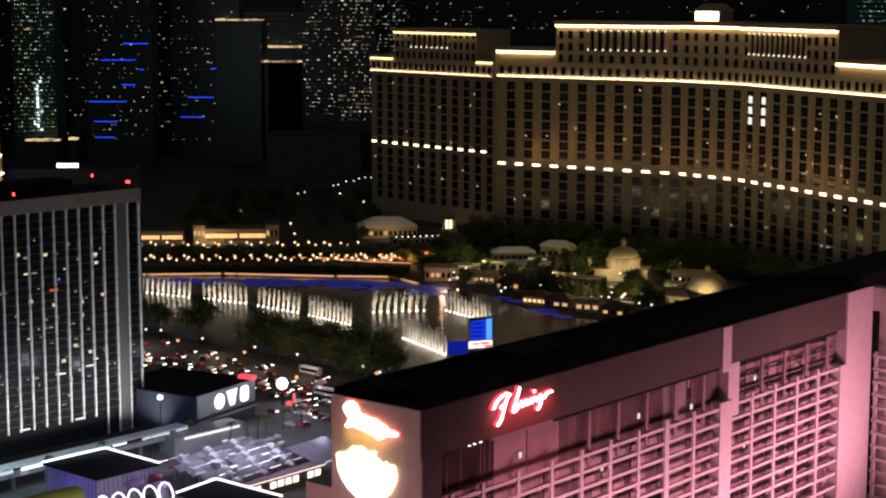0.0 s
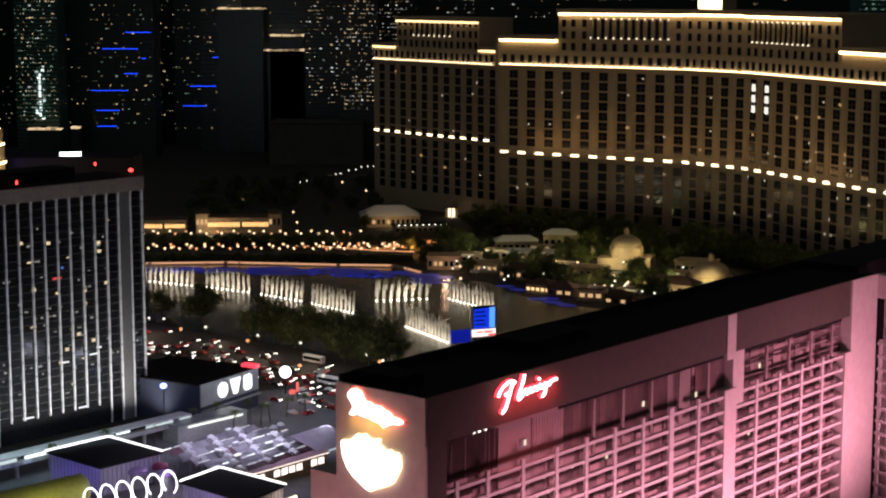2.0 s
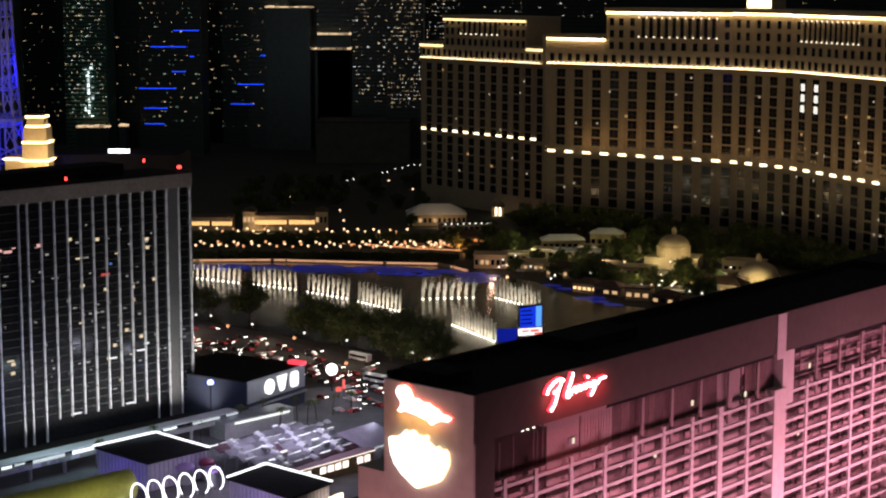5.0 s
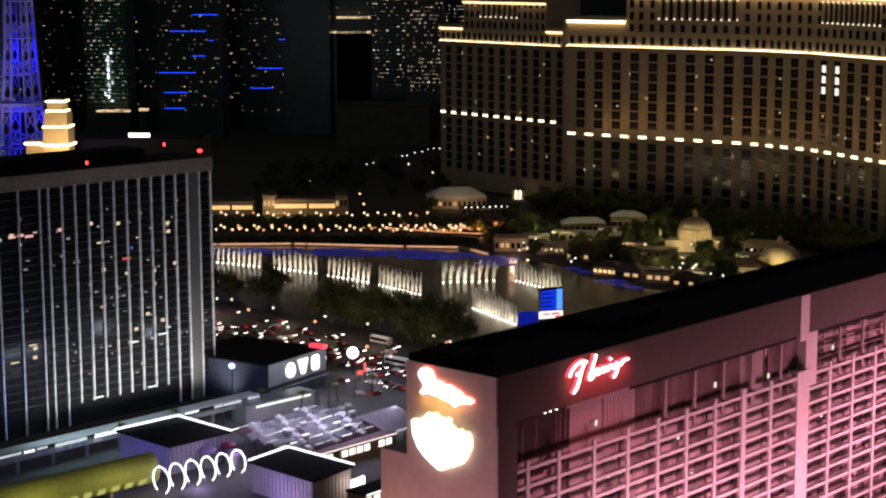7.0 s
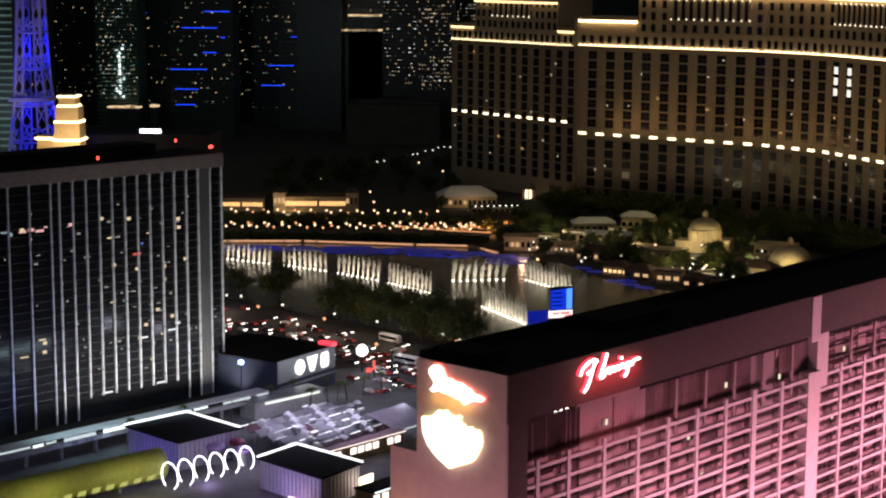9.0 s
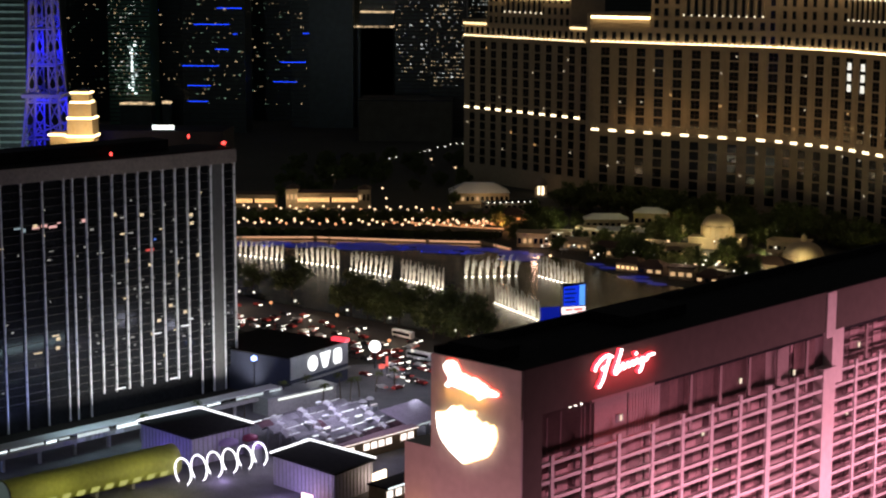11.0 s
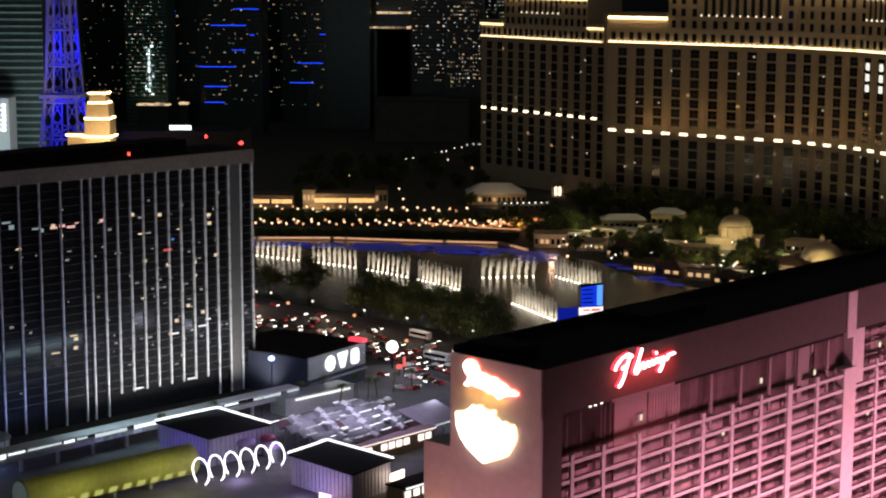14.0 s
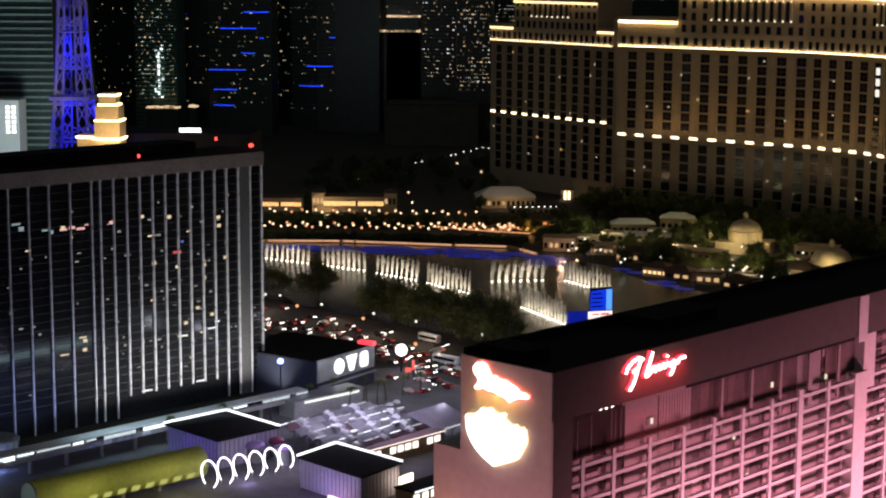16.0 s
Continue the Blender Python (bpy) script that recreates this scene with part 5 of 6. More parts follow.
for (ax, ay), (bx, by) in zip(RIM, RIM[1:]):
    bm = bmesh.new()
    prism(bm, [(ax, ay - 0.6), (bx, by - 0.6), (bx, by + 0.6), (ax, ay + 0.6)], -0.3, 1.5)
    part("wall", bm, M["stone"], bank)
    n = int(math.hypot(bx - ax, by - ay) / 15)
    for i in range(n):
        t = (i + 0.5) / n
        boxes("pier", [(ax + (bx - ax) * t - 0.5, ax + (bx - ax) * t + 0.5, ay + (by - ay) * t - 0.9, ay + (by - ay) * t + 0.9, -0.3, 2.0)], M["stone"], bank)
    # Glowing strip before the wall, standing for warm light on its face.
    bm = bmesh.new()
    prism(bm, [(ax + 1, ay - 0.95), (bx - 1, by - 0.95), (bx - 1, by - 0.7), (ax + 1, ay - 0.7)], 0.5, 1.35)
    part("wall_light", bm, glow("bank_glow", (1.0, 0.5, 0.27), 0.75), bank, "dim amber glowing strip standing for light on the wall")
terr = thing("terrace", pose(0, 0, 0), "stepped planted terrace behind the lake wall", "terrace")
boxes("lower_step", [(-260, -18, 956, 990, -0.3, 2.2)], M["earth"], terr)
boxes("upper_step", [(-260, -30, 990, 1030, -0.3, 5.5)], M["earth"], terr)
for (ax, ay), (bx, by), z in (((-67, 985), (-40, 972), 3.2), ((-40, 972), (-17, 966), 3.2), ((-90, 990), (-67, 985), 3.2), ((-118, 992), (-92, 990.5), 6.4)):
    rl = thing("terrace_rail", pose(0, 0, 0), "low terrace balustrade with amber glowing strip for reddish light on it", "balustrade", "terrace balustrades")
    bm = bmesh.new()
    prism(bm, [(ax, ay), (bx, by), (bx, by + 0.5), (ax, ay + 0.5)], 1.9, z)
    part("balustrade", bm, M["stone"], rl)
    # Glowing strip added for the reddish light falling on the railing.
    bm = bmesh.new()
    prism(bm, [(ax, ay - 0.25), (bx, by - 0.25), (bx, by - 0.02), (ax, ay - 0.02)], z - 0.5, z - 0.1)
    part("strip_light", bm, glow("amber_strip", (1.0, 0.45, 0.2), 1.1), rl)
WGL = glow("window_warm", (1.0, 0.62, 0.3), 0.7)
DIMW = glow("window_dim", (1.0, 0.72, 0.42), 0.5)
HALL = glow("loggia_light", (1.0, 0.55, 0.2), 1.8)
HALL2 = glow("boathouse_light", (1.0, 0.62, 0.28), 1.6)
OR = glow("window_orange", (1.0, 0.36, 0.1), 0.9)


def villa(x, y, w, d, h, turn, label, wallm, roofm, n, lit, flat=False, storeys=1, hue=WGL):
    th = thing("villa", pose(x, y, 0, 0, 0, turn), label, "building", "lakeside buildings")
    boxes("wall", [(-w / 2, w / 2, 0, d, -0.3, h)], wallm, th)
    bm = bmesh.new()
    e = 0.6
    base = [(-w / 2 - e, -e), (w / 2 + e, -e), (w / 2 + e, d + e), (-w / 2 - e, d + e)]
    if flat:
        prism(bm, base, h, h + 0.5)
    else:
        r = min(w, d) / 2.2
        prism(bm, base, h, h + min(w, d) * 0.28, [(-w / 2 + r, r), (w / 2 - r, r), (w / 2 - r, d - r), (-w / 2 + r, d - r)])
    part("roof", bm, roofm, th)
    pane = box_mesh("window", (w / n * 0.55, 0.2, h / storeys * 0.42), M["glass"])
    panel = box_mesh("lit_window", (w / n * 0.6, 0.2, h / storeys * 0.34), hue)
    for f in range(1 if hue is HALL else 0, storeys):
        for k in range(n):
            on = rng.random() < lit
            piece("lit_window" if on else "window", panel if on else pane, th, pose(-w / 2 + w * (k + 0.5) / n, -0.08, h / storeys * (f + 0.45)))
    return th


villa(-163, 1020, 24, 12, 13.2, 2, "long warm-lit loggia above the terrace", M["stone"], M["tile"], 20, 0.95, True, 2, HALL)
villa(-141, 1018, 7, 12, 17, 2, "square warm-lit loggia tower", M["stone"], M["tile"], 3, 0.9, False, 2)
villa(-118, 1020, 40, 12, 14.6, 3, "long warm-lit loggia above the terrace", M["stone"], M["tile"], 32, 0.95, True, 2, HALL)
villa(-99, 1019, 7, 12, 17, 3, "square pink-lit end tower of loggia", M["stone"], M["tile"], 3, 0.5, False, 2)
villa(-220, 1020, 80, 12, 13, 0, "long warm-lit loggia above the terrace", M["stone"], M["tile"], 60, 0.9, True, 2, HALL)
villa(-34, 1088, 36, 20, 6.5, 6, "low pale conservatory with lit roof edge", M["cream"], M["white"], 12, 0.25, False)
villa(-14, 1062, 34, 10, 4, 12, "low dark hall with row of white lights", M["stone"], M["roofing"], 10, 0.0, True)
villa(-16, 984, 24, 12, 8, 8, "two-storey lakeside restaurant glowing orange", M["stone"], M["tile"], 7, 0.7, False, 2, OR)
villa(-40, 980, 22, 9, 5, -6, "low restaurant wing with warm windows", M["stone"], M["tile"], 7, 0.7, False, 1, OR)
villa(-1, 924, 17, 13, 6.6, -4, "pale square villa with warm ground floor", M["cream"], M["stone"], 6, 0.4, True)
villa(19, 915, 16, 12, 4.5, -12, "pale lakeside pavilion with lit arcade", M["cream"], M["stone"], 6, 0.35, True)
villa(36, 893, 18, 10, 5, -24, "lakeside villa with lit arcade", M["stone"], M["tile"], 6, 0.5, False)
villa(45, 852, 13, 9, 4.2, -30, "boathouse with bright lit arcade at water", M["stone"], M["tile"], 5, 1.0, False, 1, HALL2)
villa(55, 842, 13, 9, 4.6, -26, "reddish lakeside shop with warm lit front", M["tile"], M["tile"], 3, 0.7, False, 1)
villa(69, 832, 12, 9, 5.4, -20, "pale lakeside shop with warm lit front", M["stone"], M["tile"], 3, 0.7, True, 1)
villa(80, 820, 11, 9, 4.4, -28, "reddish lakeside shop with warm lit front", M["tile"], M["tile"], 3, 0.7, False, 1)
villa(92, 806, 12, 9, 5, -24, "pale lakeside shop with warm lit front", M["stone"], M["tile"], 3, 0.6, True, 1)
villa(46, 948, 26, 14, 5, -6, "pale garden villa among dark trees", M["cream"], M["white"], 7, 0.1, True)
villa(40, 985, 24, 10, 6, 4, "pale garden hall in yellow light", M["cream"], M["white"], 7, 0.2, False)
villa(64, 990, 18, 10, 9, -8, "yellow-lit garden hall with tall roof", M["cream"], M["white"], 5, 0.2, False)
villa(72, 900, 22, 12, 4.5, -14, "low villa in dim warm light", M["cream"], M["stone"], 6, 0.2, True)
villa(108, 850, 26, 12, 5, -30, "low villa beside the dome hall", M["cream"], M["tile"], 6, 0.5, False)
villa(128, 905, 20, 12, 7, -25, "flat-roofed pavilion with lit corner lamps", M["cream"], M["stone"], 5, 0.15, True)
villa(70, 1042, 20, 8, 5, -28, "far low pavilion with amber windows", M["stone"], M["roofing"], 6, 0.6, True)
villa(96, 1028, 26, 8, 5, -30, "far low pavilion with pale windows", M["stone"], M["roofing"], 8, 0.5, True, 1, DIMW)
villa(122, 1008, 20, 8, 5, -32, "far low pavilion with pale windows", M["stone"], M["roofing"], 6, 0.5, True, 1, DIMW)


EAVE = glow("eave_strip", (1.0, 0.82, 0.5), 0.8)
for x, y, w, h, turn in ((12, 948, 14, 4, -8), (30, 960, 16, 4.5, -12), (54, 968, 14, 5, -18), (58, 918, 14, 3.8, -20), (74, 872, 14, 4, -24), (90, 838, 16, 3.8, -30), (116, 888, 12, 4, -26), (84, 964, 14, 4.5, -14)):
    v = villa(x, y, w, 9, h, turn, "small pale garden house with lit eaves", M["cream"], M["stone"], 4, 0.1, True)
    boxes("eave_light", [(-w / 2, w / 4, -0.85, -0.65, h - 0.1, h + 0.2)], EAVE, [o for o in v.children if o.name.startswith("roof")][0], "warm eave light")


def dome_hall(x, y, r, h, label, drum):
    th = thing("domed_hall", pose(x, y, 0, 0, 0, -15), label, "building")
    boxes("wall", [(-drum, drum, -drum * 0.6, drum * 0.8, -0.3, h * 0.5)], M["cream"], th)
    bm = bmesh.new()
    lathe(bm, [(r * 1.05, h * 0.5), (r * 1.05, h * 0.98), (r * 1.1, h)], n=20)
    part("drum", bm, M["cream"], th)
    bm = bmesh.new()
    lathe(bm, [(r, h)] + [(r * math.cos(a), h + r * 0.72 * math.sin(a)) for a in [math.radians(12 * k) for k in range(1, 8)]], n=24)
    part("dome", bm, M["cream"], th, smooth=True)
    bm = bmesh.new()
    lathe(bm, [(1.3, h + r * 0.7), (1.4, h + r * 0.7 + 2.6), (0.8, h + r * 0.7 + 3.4), (0.1, h + r * 0.7 + 4.2)], n=10)
    part("lantern", bm, M["cream"], th)
    for k in range(10):
        a = 2 * math.pi * k / 10
        bm = bmesh.new()
        tube(bm, (r * 1.07 * math.cos(a), r * 1.07 * math.sin(a), h * 0.5), (r * 1.07 * math.cos(a), r * 1.07 * math.sin(a), h), 0.3, 6)
        part("rib", bm, M["stone"], th)
    return th


dome_hall(96, 932, 8.2, 11.4, "domed hall with pale floodlit cupola", 14)
dome_hall(133, 879, 10, 4.5, "low wide dome lit from below", 10.5)
gz = thing("garden_pavilion", pose(3.6, 1131, 0), "small round garden pavilion glowing warm white", "pavilion")
for k in range(8):
    a = 2 * math.pi * k / 8
    bm = bmesh.new()
    tube(bm, (3.6 * math.cos(a), 3.6 * math.sin(a), -0.2), (3.6 * math.cos(a), 3.6 * math.sin(a), 6.4), 0.4, 8)
    part("column", bm, M["cream"], gz)
bm = bmesh.new()
lathe(bm, [(4.4, 6.4), (4.4, 7.2), (3.6, 9.0), (2.0, 10.6), (0.4, 11.2), (0.3, 12.4)], n=16)
part("dome", bm, M["cream"], gz, smooth=True)
bm = bmesh.new()
lathe(bm, [(2.2, 0.3), (2.4, 3.4), (2.0, 5.6)], n=12)
part("lantern_core", bm, glow("pavilion_core", (1.0, 0.78, 0.5), 2.2), gz, "glowing core")

# ---- lamps, trees, cars ----
def street_lamp(h, r, mat, label, group):
    th = thing("street_lamp", pose(0, 0, 0), label, "lamp", group)
    bm = bmesh.new()
    tube(bm, (0, 0, -0.2), (0, 0, h), 0.1, 5, 0.07)
    part("post", bm, M["darkmetal"], th)
    bm = bmesh.new()
    lathe(bm, [(0.1, h - r * 0.3), (r, h + r * 0.5), (r, h + r), (r * 0.4, h + r * 1.6)], n=8)
    part("globe", bm, mat, th)
    return th


GW = glow("globe_warm", (1.0, 0.66, 0.38), 1.7, 0, False)
GO = glow("globe_orange", (1.0, 0.42, 0.18), 1.2, 0, False)
GH = glow("globe_white", (1.0, 0.95, 0.8), 1.5, 0, False)
lw = street_lamp(3.2, 0.75, GW, "warm globe lamp on a terrace post", "terrace lamps")
lo = street_lamp(3.0, 0.75, GO, "orange globe lamp on a terrace post", "terrace lamps")
lh = street_lamp(4.5, 0.55, GH, "white globe lamp on a post", "white lamps")
lw.matrix_world, lo.matrix_world, lh.matrix_world = pose(-150, 962, 2.2), pose(-140, 962, 2.2), pose(20, 900, 0)
for y, z, off in ((958, 2.2, 0), (966, 2.2, 4.5), (974, 2.2, 2), (993, 5.5, 1), (1002, 5.5, 6)):
    for k in range(17 if y < 990 else 14):
        copy_thing(lw if rng.random() < 0.8 else lo, pose(-172 + 9 * k + off + rng.uniform(-0.9, 0.9), y + rng.uniform(-1, 1), z))
for k in range(22):
    copy_thing(lo if rng.random() < 0.6 else lw, pose(rng.uniform(-75, -20), rng.uniform(958, 986), 2.2))
for k in range(34):
    copy_thing(lh if rng.random() < 0.6 else lw, pose(rng.uniform(-5, 135), rng.uniform(850, 985), 0))
for k in range(30):
    x = rng.uniform(48, 128)
    copy_thing(lh if k % 3 else lw, pose(x, rng.uniform(0, 34) + 862 - 0.75 * (x - 48), 0))
for k in range(9):
    copy_thing(lh, pose(-28 + 3.6 * k, 1057 + 0.9 * k, -0.1))
for k in range(15):
    t = k / 14
    copy_thing(lh, pose(-106 + 62 * t + rng.uniform(-1, 1), 1290 + 150 * t + rng.uniform(-8, 8), -0.1))
for k in range(12):
    copy_thing(lw, pose(rng.uniform(-190, 10), rng.uniform(1060, 1330), -0.3))


for k in range(20):
    t = k / 19
    copy_thing((lh, lh, lo, lh)[k % 4], pose(-150 + 130 * t + rng.uniform(-4, 4), 778 - 106 * t + rng.choice((-44, -26, 0, 4)) + rng.uniform(-4, 4), 0))


def tree(seed, h, name="tree", label="broad dark leafy tree seen at night", group="trees round the lake"):
    r = random.Random(seed)
    th = thing(name, pose(0, 0, 0), label, name, group)
    bm = bmesh.new()
    tube(bm, (0, 0, -0.3), (0.1, 0, h * 0.45), 0.35, 7, 0.22)
    limbs = []
    for k in range(9):
        a = 2 * math.pi * k / 9 + r.uniform(-0.3, 0.3)
        e = Vector((math.cos(a) * h * r.uniform(0.15, 0.4), math.sin(a) * h * r.uniform(0.15, 0.4), h * r.uniform(0.3, 0.82)))
        tube(bm, (0.1, 0, h * r.uniform(0.18, 0.4)), e, 0.14, 5, 0.05)
        limbs.append(e)
    limbs.append(Vector((0, 0, h * 0.86)))
    part("trunk", bm, M["bark"], th)
    bm = bmesh.new()
    for e in limbs:
        for c in range(5):
            o = e + Vector((r.gauss(0, 0.1), r.gauss(0, 0.1), r.gauss(0, 0.07))) * h
            for q in range(44):
                p = o + Vector((r.gauss(0, 1), r.gauss(0, 1), r.gauss(0, 0.8))) * h * 0.07
                s = h * r.uniform(0.03, 0.058)
                n = Vector((r.uniform(-1, 1), r.uniform(-1, 1), r.uniform(-0.4, 1))).normalized()
                ax = n.orthogonal().normalized()
                ay = n.cross(ax)
                vs = [bm.verts.new(p + ax * s * i + ay * s * j * 0.6) for i, j in ((-1, 0), (0, -1), (1, 0), (0, 1))]
                bm.faces.new(vs)
    part("crown", bm, M["leaf"], th, "ragged leafy crown")
    return th


kinds = [tree(1, 14), tree(2, 11), tree(3, 17), tree(4, 8)]
SPOTS = [(-141, 800, 0), (-128, 792, 0), (-108, 776, 2), (-84, 748, 1), (-70, 734, 2), (-62, 722, 0), (-45, 712, 2), (-36, 700, 2), (-27, 694, 2), (-22, 690, 2), (-56, 722, 2), (-30, 688, 0), (-148, 812, 1), (-78, 742, 2), (-34, 706, 2), (-40, 694, 0), (-66, 730, 0)]
for i, (x, y, k) in enumerate(SPOTS):
    m = pose(x, y, 0, 0, 0, rng.uniform(0, 360))
    if i < 4:
        kinds[i].matrix_world = m
    else:
        copy_thing(kinds[k], m)
def clear(x, y):
    front = 78 < x < 114 and 890 < y < 945 or 116 < x < 150 and 840 < y < 892
    return not front and not any(abs(x - ox) < w / 2 + 4 and -4 < y - oy < 18 for ox, oy, w in VILLAS)
VILLAS = [(o.location.x, o.location.y, 20) for o in scene.objects if o.name.startswith("villa") and o.parent is None]
for k in range(150):
    x, y = rng.uniform(-20, 140), rng.uniform(880, 1010)
    if k % 3 == 0:
        x, y = rng.uniform(-175, -20), rng.uniform(1036, 1320)
    if y < 905 and x < 40 or not clear(x, y):
        continue
    copy_thing(kinds[rng.choice((1, 3, 3, 0))], pose(x, y, 0, 0, 0, rng.uniform(0, 360)))
for (ax, ay), (bx, by), n in (((20, 1066), (124, 1000), 22), ((140, 985), (205, 838), 26)):
    for k in range(n):
        u = (k + rng.uniform(-0.3, 0.3)) / n
        copy_thing(kinds[rng.choice((2, 2, 0))], pose(ax + (bx - ax) * u + rng.uniform(-6, 3), ay + (by - ay) * u + rng.uniform(-6, 3), -0.2, 0, 0, rng.uniform(0, 360)))
for k in range(40):
    x, y = rng.uniform(0, 130), rng.uniform(905, 992)
    if clear(x, y):
        copy_thing(kinds[rng.choice((3, 3, 1))], pose(x, y, -0.2, 0, 0, rng.uniform(0, 360)))
for k in range(60):
    x, y = rng.uniform(26, 135), rng.uniform(822, 900)
    if y > 905 - 1.35 * (x - 14) and clear(x, y):
        copy_thing(kinds[rng.choice((3, 3, 1))], pose(x, y, -0.2, 0, 0, rng.uniform(0, 360)))
for k in range(26):
    copy_thing(kinds[3], pose(-176 + 6 * k + rng.uniform(-2, 2), 982 + rng.uniform(-3, 3), 2.0, 0, 0, rng.uniform(0, 360)))
shrub = tree(5, 4.2, "shrub", "dark round shrub on the lakeside terrace", "terrace shrubs")
shrub.matrix_world = pose(-160, 950, -0.2)
for k in range(64):
    x = -172 + 2.4 * k + rng.uniform(-1, 1)
    copy_thing(shrub, pose(x, 951 + rng.uniform(-4, 5) - max(0, x + 57) * 0.12, -0.2, 0, 0, rng.uniform(0, 360)))


def palm(seed, h):
    r = random.Random(seed)
    th = thing("palm", pose(0, 0, 0), "slim dark palm beside the plaza", "palm", "plaza palms")
    bm = bmesh.new()
    for k in range(4):
        tube(bm, (0.06 * k * k, 0, h * k / 4 - 0.3 * (k == 0)), (0.06 * (k + 1) ** 2, 0, h * (k + 1) / 4), 0.24 - 0.03 * k, 7, 0.21 - 0.03 * k)
    part("trunk", bm, M["bark"], th)
    bm = bmesh.new()
    for k in range(16):
        a, rise, reach = 2 * math.pi * k / 16 + r.uniform(-0.15, 0.15), r.uniform(-0.2, 1.0), r.uniform(1.7, 2.4)
        prev = None
        for i in range(6):
            u = i / 5
            c = Vector((0.96 + math.cos(a) * reach * u, math.sin(a) * reach * u, h + rise * math.sin(2.2 * u) - 1.5 * u * u))
            side = Vector((-math.sin(a), math.cos(a), 0)) * 0.34 * (1 - u) ** 0.6
            row = (bm.verts.new(c - side - Vector((0, 0, 0.12))), bm.verts.new(c), bm.verts.new(c + side - Vector((0, 0, 0.12))))
            if prev:
                bm.faces.new((prev[0], prev[1], row[1], row[0]))
                bm.faces.new((prev[1], prev[2], row[2], row[1]))
            prev = row
    part("crown", bm, M["leaf"], th, "drooping palm fronds")
    return th


palms = [palm(1, 9), palm(2, 7)]
for i, (x, y) in enumerate(((-78, 588), (-71, 583), (-66, 591), (-60, 596), (-84, 580), (-55, 603), (-62, 585), (-95, 566), (-107, 551), (-49, 610), (-122, 533))):
    m = pose(x, y, -0.12, 0, 0, 70 * i)
    if i < 2:
        palms[i].matrix_world = m
    else:
        copy_thing(palms[i % 2], m)
for i, (x, y) in enumerate(((-61.5, 576), (-59.3, 577), (-57.2, 580), (-55.2, 584))):
    m = pose(x, y, 0, 0, 0, 20 * i)
    if i:
        copy_thing(sunshade, m)
        continue
    sunshade = thing("sunshade", m, "white round sunshade on the plaza", "sunshade", "white sunshades")
    bm = bmesh.new()
    tube(bm, (0, 0, -0.2), (0, 0, 2.6), 0.06)
    part("pole", bm, M["greysteel"], sunshade)
    bm = bmesh.new()
    lathe(bm, [(1.5, 2.2), (1.4, 2.5), (0.8, 3.0), (0.1, 3.2)], n=10)
    part("canopy", bm, TENT, sunshade)

for k in range(26):
    x = rng.uniform(6, 120)
    copy_thing(sunshade, pose(x, rng.uniform(900, 960) - 0.45 * max(0, x - 30), 0, 0, 0, rng.uniform(0, 90)))

HEAD = glow("headlight", (1.0, 0.95, 0.85), 6, 0, False)
TAIL = glow("taillight", (1.0, 0.06, 0.04), 0.8, 0, False)


def car(colour, label):
    th = thing("car", pose(0, 0, 0), label, "car", "boulevard traffic")
    bm = bmesh.new()
    prism(bm, [(-2.25, -0.9), (2.25, -0.9), (2.25, 0.9), (-2.25, 0.9)], 0.35, 0.95, [(-2.15, -0.85), (2.1, -0.85), (2.1, 0.85), (-2.15, 0.85)])
    prism(bm, [(-1.7, -0.82), (1.1, -0.82), (1.1, 0.82), (-1.7, 0.82)], 0.95, 1.5, [(-1.2, -0.65), (0.4, -0.65), (0.4, 0.65), (-1.2, 0.65)])
    part("body", bm, paint("car_paint", colour, 0.3, 0.2, bump=0), th)
    for x in (-1.4, 1.4):
        for y in (-0.85, 0.85):
            bm = bmesh.new()
            tube(bm, (x, y - 0.1, 0.33), (x, y + 0.1, 0.33), 0.33, 10)
            part("wheel", bm, M["roofing"], th)
    for y in (-0.6, 0.6):
        boxes("headlight", [(2.1, 2.3, y - 0.25, y + 0.25, 0.6, 0.9)], HEAD, th)
        boxes("taillight", [(-2.32, -2.12, y - 0.25, y + 0.25, 0.65, 0.95)], TAIL, th)
    return th


cars = [car(c, l) for c, l in (((0.6, 0.6, 0.6), "pale car in boulevard traffic with lights on"), ((0.03, 0.03, 0.035), "dark car in boulevard traffic with lights on"), ((0.25, 0.03, 0.03), "dark red car in traffic with lights on"))]
first = 0
A0, A1 = Vector((-175, 763)), Vector((-12, 612))
dirr = (A1 - A0).normalized()
side = Vector((-dirr.y, dirr.x))
for lane in range(11):
    q = rng.uniform(0, 5)
    while q < 205:
        p = A0 + dirr * q + side * (lane * 3.6 - 5)
        ang = math.degrees(math.atan2(dirr.y, dirr.x)) + (180 if lane in (1, 5, 7, 8) else 0)
        m = pose(p.x, p.y, -0.04, 0, 0, ang)
        if first < 3:
            cars[first].matrix_world = m
            first += 1
        else:
            copy_thing(cars[rng.randrange(3)], m)
        q += rng.uniform(8, 22) if lane < 5 else rng.uniform(12, 42)


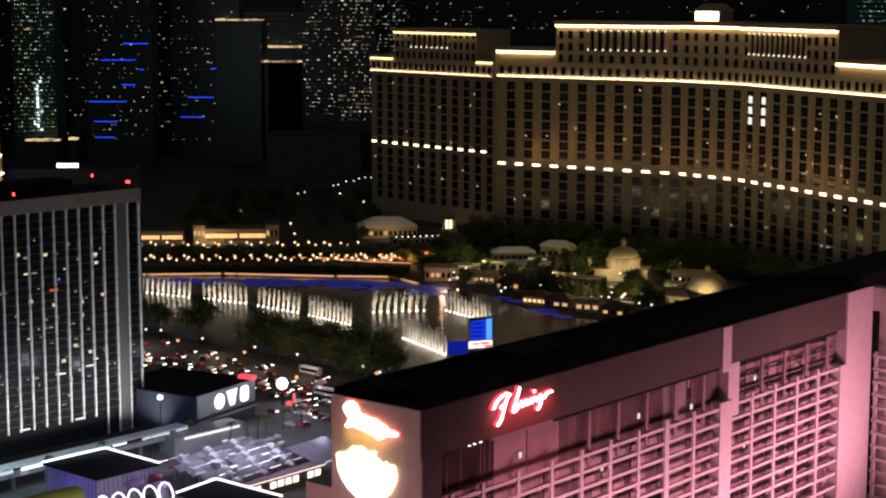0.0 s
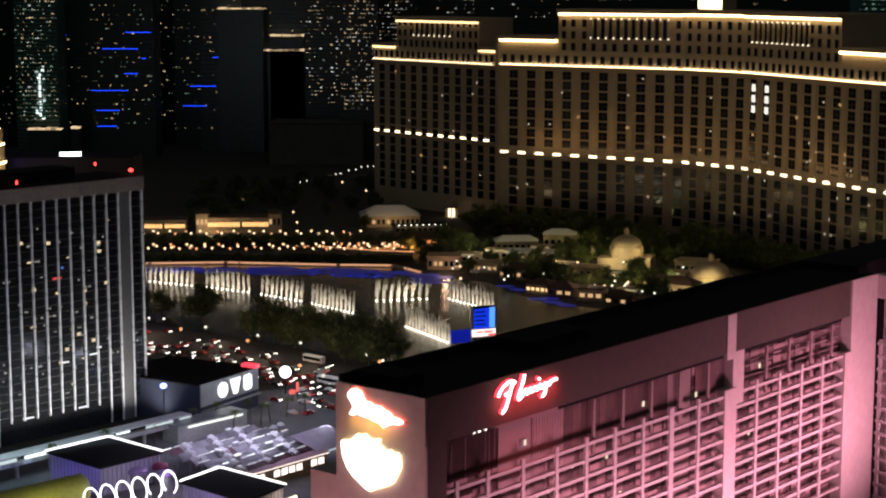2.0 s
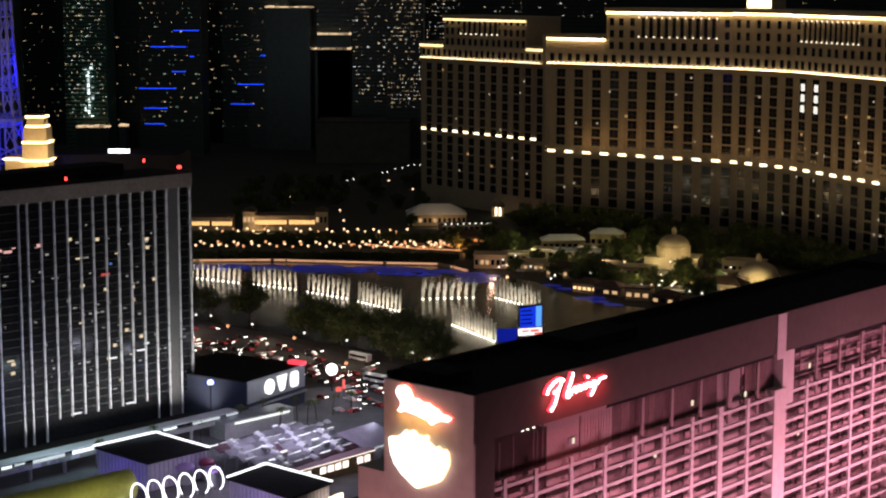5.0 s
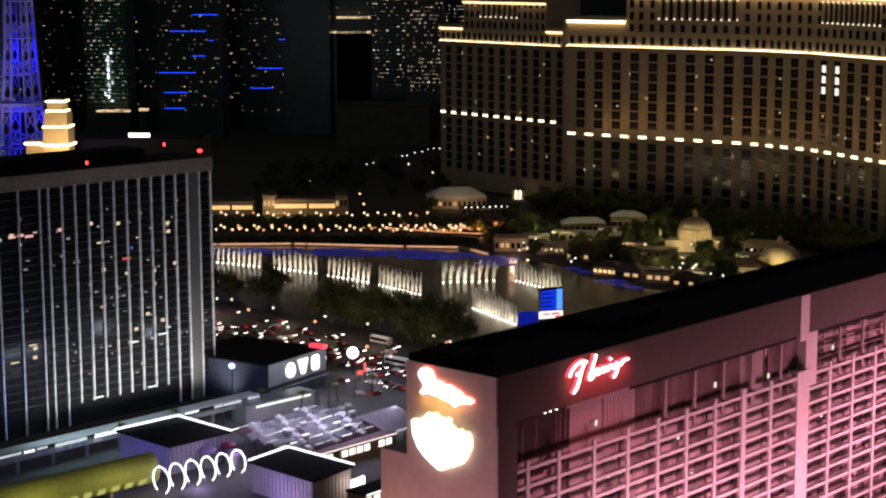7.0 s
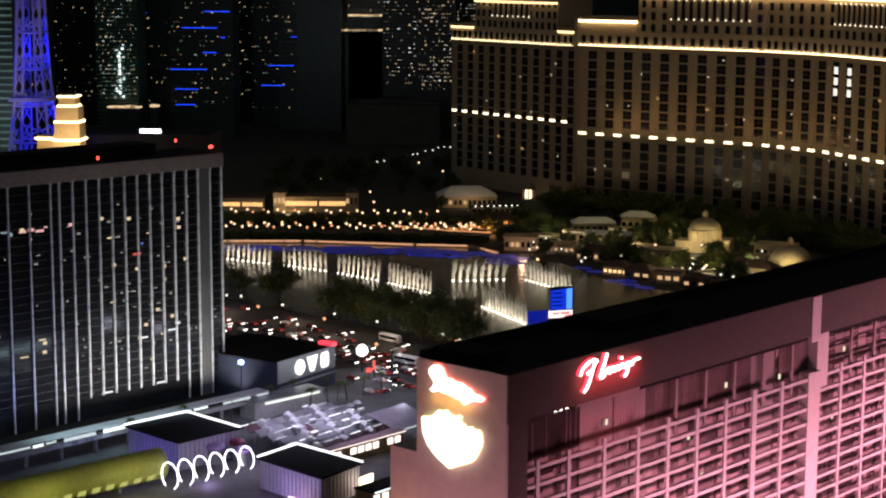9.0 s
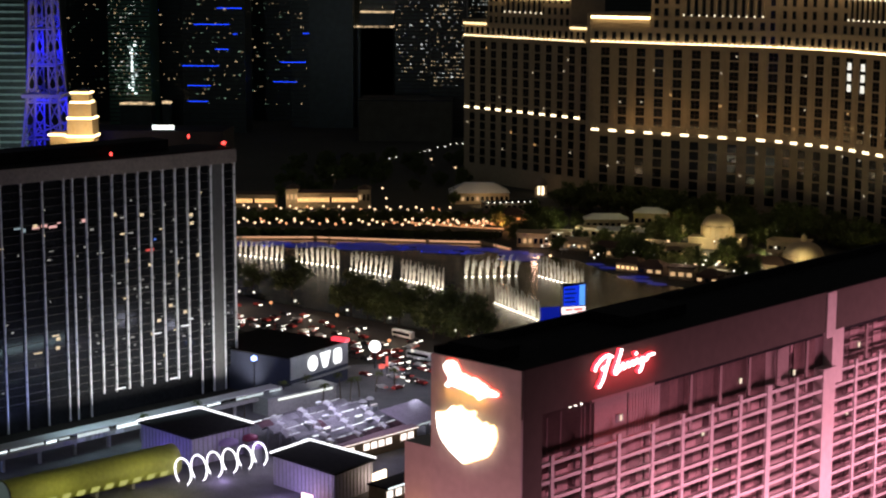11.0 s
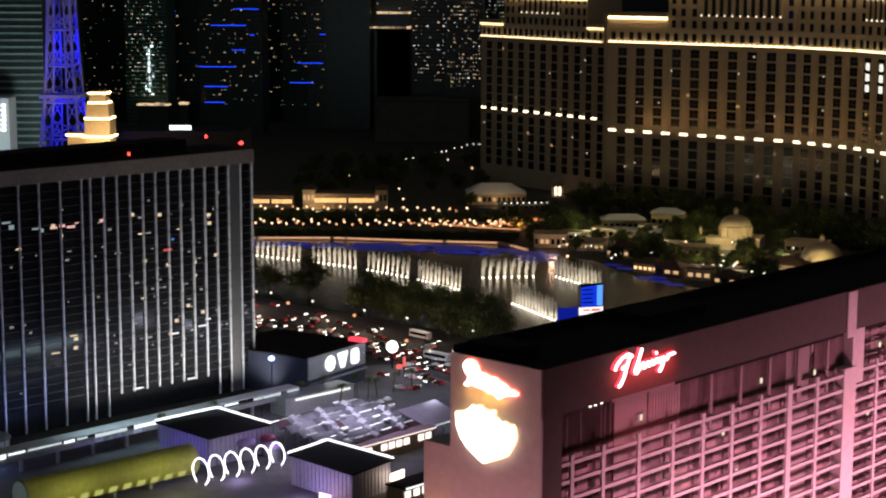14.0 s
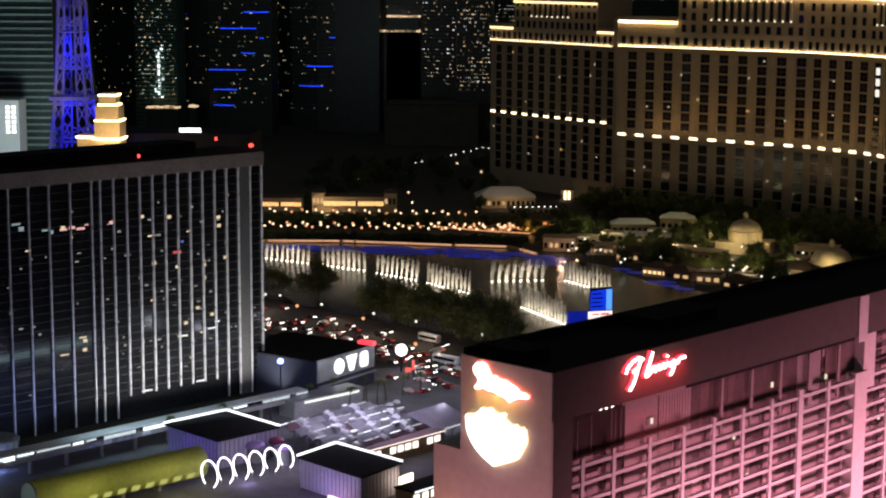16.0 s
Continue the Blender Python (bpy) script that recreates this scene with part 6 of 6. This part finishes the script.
for k in range(22):
    copy_thing(cars[rng.randrange(3)], pose(rng.uniform(-62, -22), rng.uniform(598, 655), -0.04, 0, 0, rng.choice((50, 230, -42, 138)) + rng.uniform(-4, 4)))


def bus(x, y, turn, L, label):
    th = thing("bus", pose(x, y, -0.04, 0, 0, turn), label, "bus", "buses")
    bm = bmesh.new()
    box(bm, -L / 2, L / 2, -1.25, 1.25, 0.5, 3.3)
    bmesh.ops.bevel(bm, geom=bm.edges[:], offset=0.25, segments=2, affect="EDGES")
    part("body", bm, M["white"], th)
    boxes("window", [(-L / 2 + 0.8, L / 2 - 0.8, -1.3, -1.24, 1.6, 2.6)], M["glass"], th)
    boxes("roof_light", [(-L / 2 + 0.5, L / 2 - 0.5, -0.3, 0.3, 3.3, 3.4)], glow("bus_light", (0.95, 1.0, 0.95), 0.5), th)
    for xx in (-L / 3, L / 3):
        for yy in (-1.1, 1.1):
            bm = bmesh.new()
            tube(bm, (xx, yy - 0.15, 0.5), (xx, yy + 0.15, 0.5), 0.5, 10)
            part("wheel", bm, M["roofing"], th)
    return th


bus(-52, 692, -42, 11, "white city bus on the boulevard")
bus(-43, 654, -38, 12, "white city bus on the boulevard")
gl = thing("globe_sign", pose(-58.6, 640, 0), "large glowing white globe sign on a post", "sign")
bm = bmesh.new()
tube(bm, (0, 0, -0.2), (0, 0, 6), 0.3, 8)
part("post", bm, M["darkmetal"], gl)
bm = bmesh.new()
bmesh.ops.create_uvsphere(bm, u_segments=18, v_segments=12, radius=2.2, matrix=Matrix.Translation((0, 0, 8)))
part("globe", bm, glow("globe_light", (0.93, 0.96, 1.0), 3), gl, smooth=True)
for (x, y, w, h) in ((-53.5, 632, 0.9, 3.6), (-55, 628, 2.2, 1.6)):
    s = thing("street_sign", pose(x, y, 0, 0, 0, 20), "small red lit street sign", "sign", "red street signs")
    boxes("face", [(-w / 2, w / 2, -0.2, 0.2, 2.5, 2.5 + h)], glow("street_sign_red", (1.0, 0.13, 0.1), 1.0), s)
    boxes("post", [(-0.15, 0.15, -0.1, 0.1, -0.2, 2.5)], M["darkmetal"], s)
